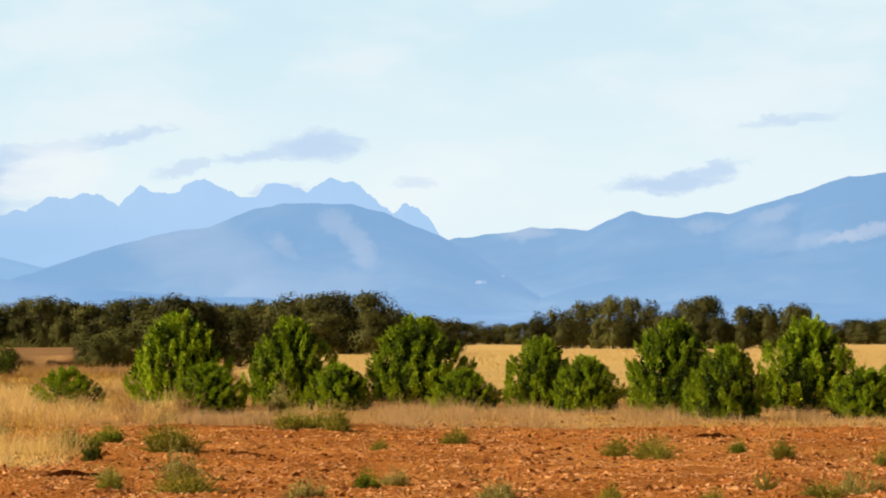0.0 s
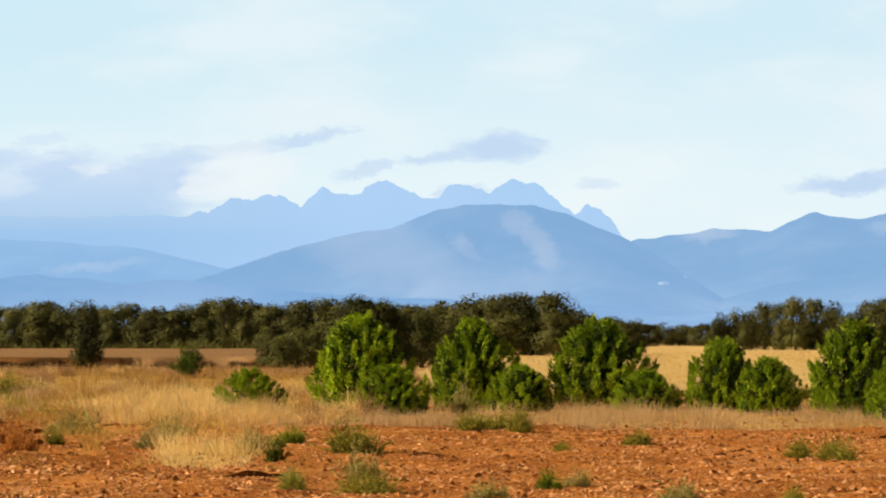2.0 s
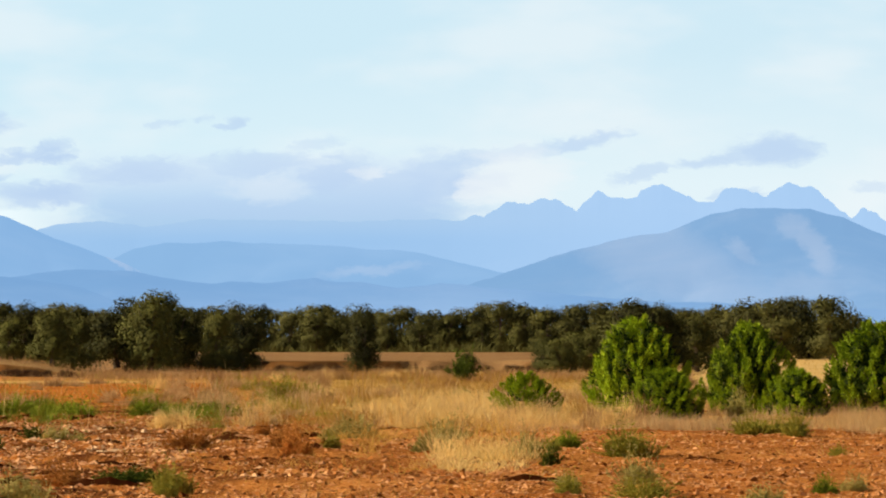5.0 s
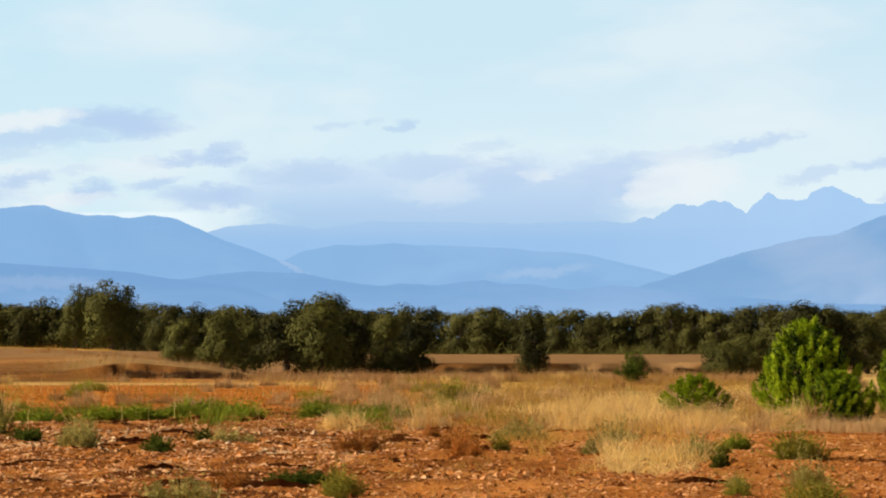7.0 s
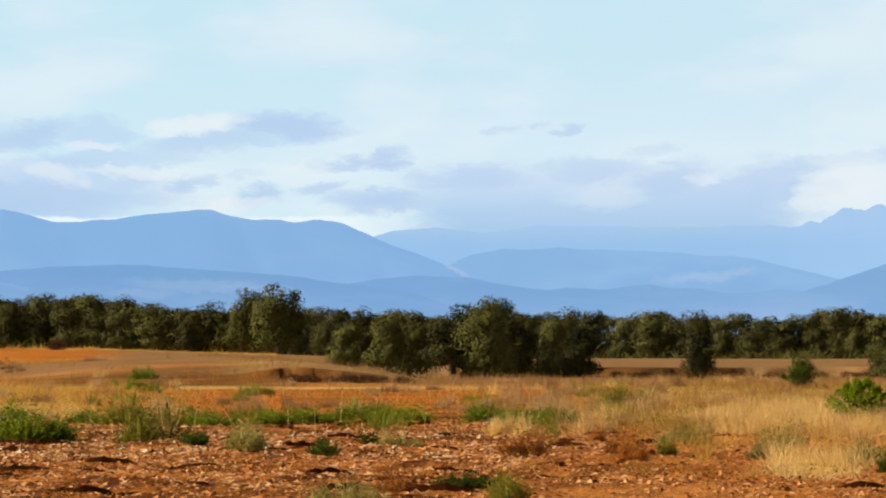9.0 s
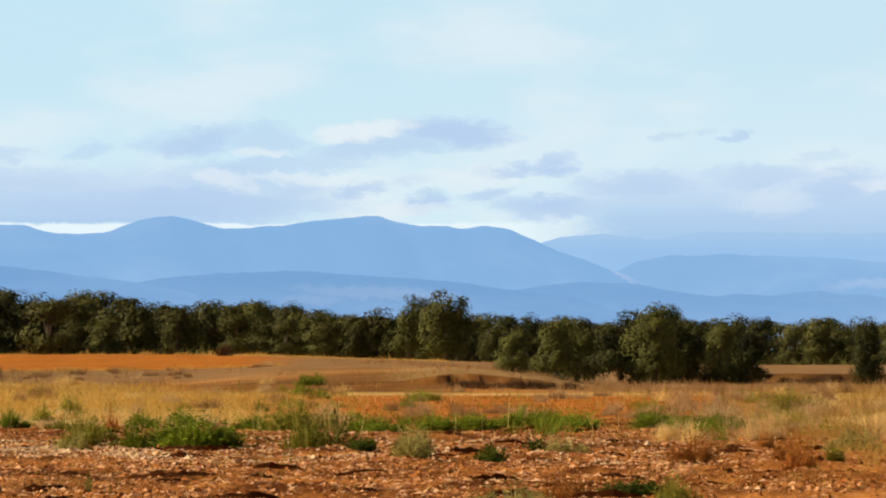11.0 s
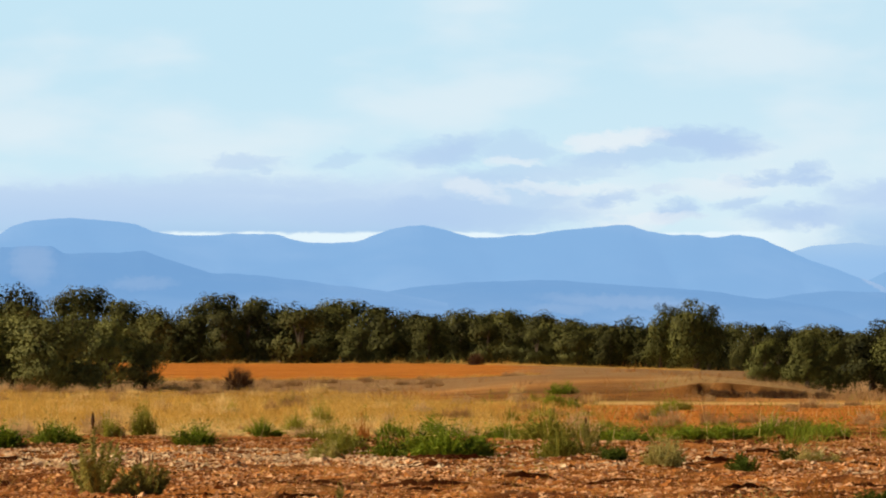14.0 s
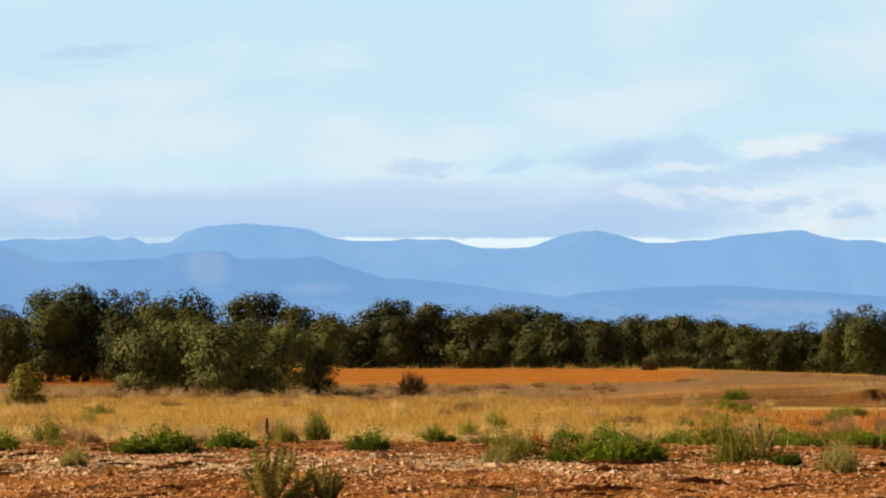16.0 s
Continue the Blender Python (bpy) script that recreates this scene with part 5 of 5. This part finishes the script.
grass("thin_tufts", "thin tufts of yellow grass on ploughed soil", M_STRAW, 26000, 3.6, 8.6, 64, 98, 0.17, 520, lean=0.6, keep=lambda a, d: smooth(3.6, 4.6, a) * (1 - smooth(7, 8.6, a)) * np.clip(0.1 + 2.0 * fnoise(a * 2.5, d * 0.16, 84), 0, 1))
grass("green_tufts", "sparse green tufts on ploughed soil", M_OLIVE, 16000, 3.6, 23, 60, 112, 0.13, 521, lean=0.6, keep=lambda a, d: np.clip(-0.15 + 1.5 * fnoise(a * 2.5, d * 0.13, 85), 0, 1))
grass("dry_herbs", "patches of brown and olive herbs in dry grass", M_HERB, 40000, 2.6, 8.6, 120, 262, 0.30, 522, lean=0.5, keep=lambda a, d: np.clip(-0.1 + 2.6 * fnoise(a * 2.2, d * 0.05, 86), 0, 1))
grass("green_tufts", "olive tufts in dry grass", M_OLIVE, 22000, 2.6, 23, 112, 240, 0.26, 523, lean=0.5, keep=lambda a, d: np.clip(-0.12 + 2.6 * fnoise(a * 2.6, d * 0.06, 87), 0, 1))
grass("plume_grass", "tall wispy clumps of pale dry grass", M_FRINGE, 13000, 3.0, 8.0, 94, 150, 0.45, 524, lean=0.3, keep=lambda a, d: (1 - 0.85 * oval(3.9, 6.7, 104, 134)(a, d)) * (np.clip(-0.15 + 3.0 * fnoise(a * 3.4, d * 0.12, 88), 0, 1)))
grass("bleached_straw", "bleached straw along the edge of the soil", M_PALESTRAW, 60000, 1.5, 6.4, 94, 119, 0.22, 525, lean=0.6, keep=lambda a, d: smooth(2.2, 3.2, a) * (1 - smooth(5.2, 6.2, a)) * np.clip(0.65 + 2.0 * fnoise(a * 1.6, d * 0.1, 89), 0, 1))
grass("brown_herbs", "rust-brown withered herbs on a low mound", M_BROWN, 5000, 9.2, 14.5, 218, 300, 0.30, 526, lean=0.5, keep=lambda a, d: np.clip(-0.1 + 3.0 * fnoise(a * 2.4, d * 0.06, 92), 0, 1))
grass("brown_herbs", "rust-brown withered herbs among dry grass", M_BROWN, 12000, 3.2, 13, 92, 150, 0.26, 527, lean=0.5, keep=lambda a, d: (1 - 0.85 * oval(3.9, 6.7, 104, 134)(a, d)) * (np.clip(-0.25 + 2.8 * fnoise(a * 3.0, d * 0.1, 93), 0, 1)))
grass("dry_herbs", "dull brown herbs behind a row of young pines", M_HERB, 30000, -7, 3.4, 108, 150, 0.20, 528, lean=0.5, keep=lambda a, d: 1 - smooth(120, 150, d))
grass("straw_tufts", "thin dry straw standing on the soil", M_STRAW, 9000, -7, 23, 48, 112, 0.13, 507, lean=0.6)
grass("bright_straw", "bright patch of straw on the soil", M_PALESTRAW, 9000, 4.076, 5.418, 62.6, 75.8, 0.30, 508, width=0.00016, power=1.0, lean=0.5, keep=oval(4.076, 5.418, 62.6, 75.8))
grass("bright_straw", "bright patch of straw on the soil", M_PALESTRAW, 34000, 4.044, 6.216, 91.1, 127.7, 0.24, 509, width=0.00018, power=1.0, lean=0.5, keep=oval(4.044, 6.216, 91.1, 127.7))


grass("bright_straw", "bright band of bleached straw in a meadow", M_PALESTRAW, 36000, 4.0, 6.6, 110, 131, 0.26, 529, width=0.00018, power=1.0, lean=0.5, keep=oval(4.0, 6.6, 108, 133))


def lumps(name, label, mat, n, az0, az1, d0, d1, size, seed, keep=None, flat=0.7, long=1.25):
    """Loose clods or chips: angular little lumps."""
    rng = np.random.default_rng(seed)
    az, d = scatter(n, az0, az1, d0, d1, rng, 1.2)
    if keep is not None:
        ok = rng.random(n) < keep(az, d)
        az, d = az[ok], d[ok]
        n = len(az)
    c = np.stack([-d * np.sin(np.radians(az)), d * np.cos(np.radians(az)), height(az, d)], 1)
    box = np.array([(x, y, z) for z in (-0.6, 0.8) for x, y in ((-1, -1), (1, -1), (1, 1), (-1, 1))], float)
    box[4:, :2] *= 0.62
    s = size * np.clip(np.exp(rng.normal(0, 0.42, n)), 0.3, 2.2)[:, None, None]
    ang = rng.uniform(0, 2 * np.pi, n)
    rot = np.zeros((n, 3, 3))
    rot[:, 0, 0], rot[:, 0, 1], rot[:, 1, 0], rot[:, 1, 1], rot[:, 2, 2] = np.cos(ang), -np.sin(ang), np.sin(ang), np.cos(ang), 1
    p = box[None] * s * rng.uniform(0.5, 1.2, (n, 1, 3)) * np.array([long, 0.8, flat])
    p = np.einsum("nij,nkj->nki", rot, p) + rng.normal(0, 0.2, (n, 8, 3)) * s + c[:, None]
    tri = np.array([(4, 5, 6, 7), (0, 1, 5, 4), (1, 2, 6, 5), (2, 3, 7, 6), (3, 0, 4, 7)])
    f = (tri[None] + (np.arange(n) * 8)[:, None, None]).reshape(-1, 4)
    tagged(new(name, mesh_from(name, p.reshape(-1, 3), f, mat)), label, "soil", kind="stuff")


lumps("soil_clods", "crumbled reddish clods on ploughed soil", M_CLOD, 24000, -7, 23, 46, 116, 0.0165, 601, flat=0.8, long=1.5, keep=lambda a, d: 0.4 + 0.6 * smooth(3.5, 8, a))


def chips(name, label, mat, n, az0, az1, d0, d1, size, seed, keep):
    """Small angular flakes lying on the soil: three-sided pyramids."""
    rng = np.random.default_rng(seed)
    az, d = scatter(n, az0, az1, d0, d1, rng, 1.15)
    ok = rng.random(n) < keep(az, d)
    az, d = az[ok], d[ok]
    n = len(az)
    c = np.stack([-d * np.sin(np.radians(az)), d * np.cos(np.radians(az)), height(az, d)], 1)
    s = size * np.clip(np.exp(rng.normal(0, 0.5, n)), 0.35, 2.6)
    turn = rng.uniform(0, 2 * np.pi, n)
    p = np.zeros((n, 4, 3))
    for k in range(3):
        ang = turn + k * 2.094 + rng.normal(0, 0.35, n)
        q = s * rng.uniform(0.8, 1.7, n)
        p[:, k] = np.stack([1.5 * q * np.cos(ang), 0.8 * q * np.sin(ang), -0.1 * s], 1)
    p[:, 3] = np.stack([rng.normal(0, 0.5, n) * s, rng.normal(0, 0.5, n) * s, s * rng.uniform(0.5, 1.3, n)], 1)
    p += c[:, None]
    tri = np.array([(0, 1, 3), (1, 2, 3), (2, 0, 3)])
    f = (tri[None] + (np.arange(n) * 4)[:, None, None]).reshape(-1, 3)
    tagged(new(name, mesh_from(name, p.reshape(-1, 3), f, mat)), label, "soil", kind="stuff")


chips("soil_crumbs", "fine orange crumbs of broken soil", M_CLOD, 26000, -7, 23, 46, 118, 0.018, 605, lambda a, d: 1 + 0 * a)
chips("red_crumbs", "coarse crumbs on a strip of red soil", M_CLOD, 5000, 6.8, 13.6, 124, 205, 0.016, 606, lambda a, d: smooth(6.8, 8, a) * (1 - smooth(12.2, 13.4, a)))
chips("pale_chips", "pale pinkish chips and straw bits on reddish soil", M_CHIP, 120000, 3, 23, 46, 114, 0.0135, 602, lambda a, d: (0.4 + 0.6 * smooth(3, 8, a)) * np.clip(0.55 + 0.9 * fnoise(a * 1.6, d * 0.2, 72), 0.1, 1))
chips("fine_chips", "fine pale flecks on reddish ploughed soil", M_CHIP, 80000, -7, 5.5, 46, 112, 0.0115, 609, lambda a, d: (1 - smooth(3.5, 5.5, a)) * np.clip(0.6 + 0.9 * fnoise(a * 1.6, d * 0.2, 73), 0.15, 1))
chips("pink_flakes", "bed of pinkish stone flakes on ploughed soil", M_FLAKE, 76000, 5.5, 23, 56, 104, 0.016, 607, lambda a, d: (0.3 + 0.7 * smooth(62, 76, d)) * smooth(5.5, 8.5, a) * np.clip(0.5 + 1.8 * fnoise(a * 1.8, d * 0.16, 97), 0.05, 1))
chips("pale_stones", "strip of whitish stones across reddish soil", M_STONE, 44000, 7.0, 23, 76, 96, 0.018, 603, lambda a, d: (0.35 * smooth(7.5, 9, a) + 0.65 * smooth(12, 14, a)) * np.clip(0.35 + 1.6 * fnoise(a * 2, d * 0.35, 71), 0, 1))
chips("white_stones", "bright band of whitish stones across the soil", M_STONE, 22000, 13.2, 21.5, 79, 90, 0.020, 608, lambda a, d: smooth(13.2, 14.6, a) * np.clip(0.3 + 2.2 * fnoise(a * 1.6, d * 0.3, 99), 0, 1))


def ridges(n, seed):
    """Broken furrow edges: low banks with a steep side, their soil coloured dark as furrow shade."""
    rng = np.random.default_rng(seed)
    az, d = scatter(n, -7, 23, 48, 108, rng, 1.0)
    ok = rng.random(n) < 0.04 + 0.96 * smooth(4, 9, az)
    vs, fs, o = [], [], 0
    m = 13
    u = np.linspace(-1, 1, m)
    for a, dist in zip(az[ok], d[ok]):
        long, tall = rng.uniform(0.12, 0.6), rng.uniform(0.04, 0.11)
        skew = rng.uniform(0.06, 0.3)
        x0, y0 = -dist * math.sin(radians(a)), dist * math.cos(radians(a))
        x, y = x0 + u * long, y0 + skew * u * long
        h = tall * np.clip(1 - np.abs(u) ** 2.5, 0, 1) * rng.uniform(0.6, 1.1, m)
        g = height(np.degrees(np.arctan2(-x, y)), np.hypot(x, y)) - 0.012
        rows = [np.stack([x, y, g], 1), np.stack([x, y + 0.02, g + h], 1), np.stack([x, y + 0.16, g + 0.5 * h], 1), np.stack([x, y + 0.34, g], 1)]
        vs.append(np.concatenate(rows))
        fs += [[o + r * m + k, o + r * m + k + 1, o + (r + 1) * m + k + 1, o + (r + 1) * m + k] for r in range(3) for k in range(m - 1)]
        o += 4 * m
    tagged(new("furrow_edges", mesh_from("furrow_edges", np.concatenate(vs), np.array(fs), M_FURROWSHADE)), "broken furrow edges of soil coloured dark for shade", "soil", kind="stuff")


ridges(360, 604)
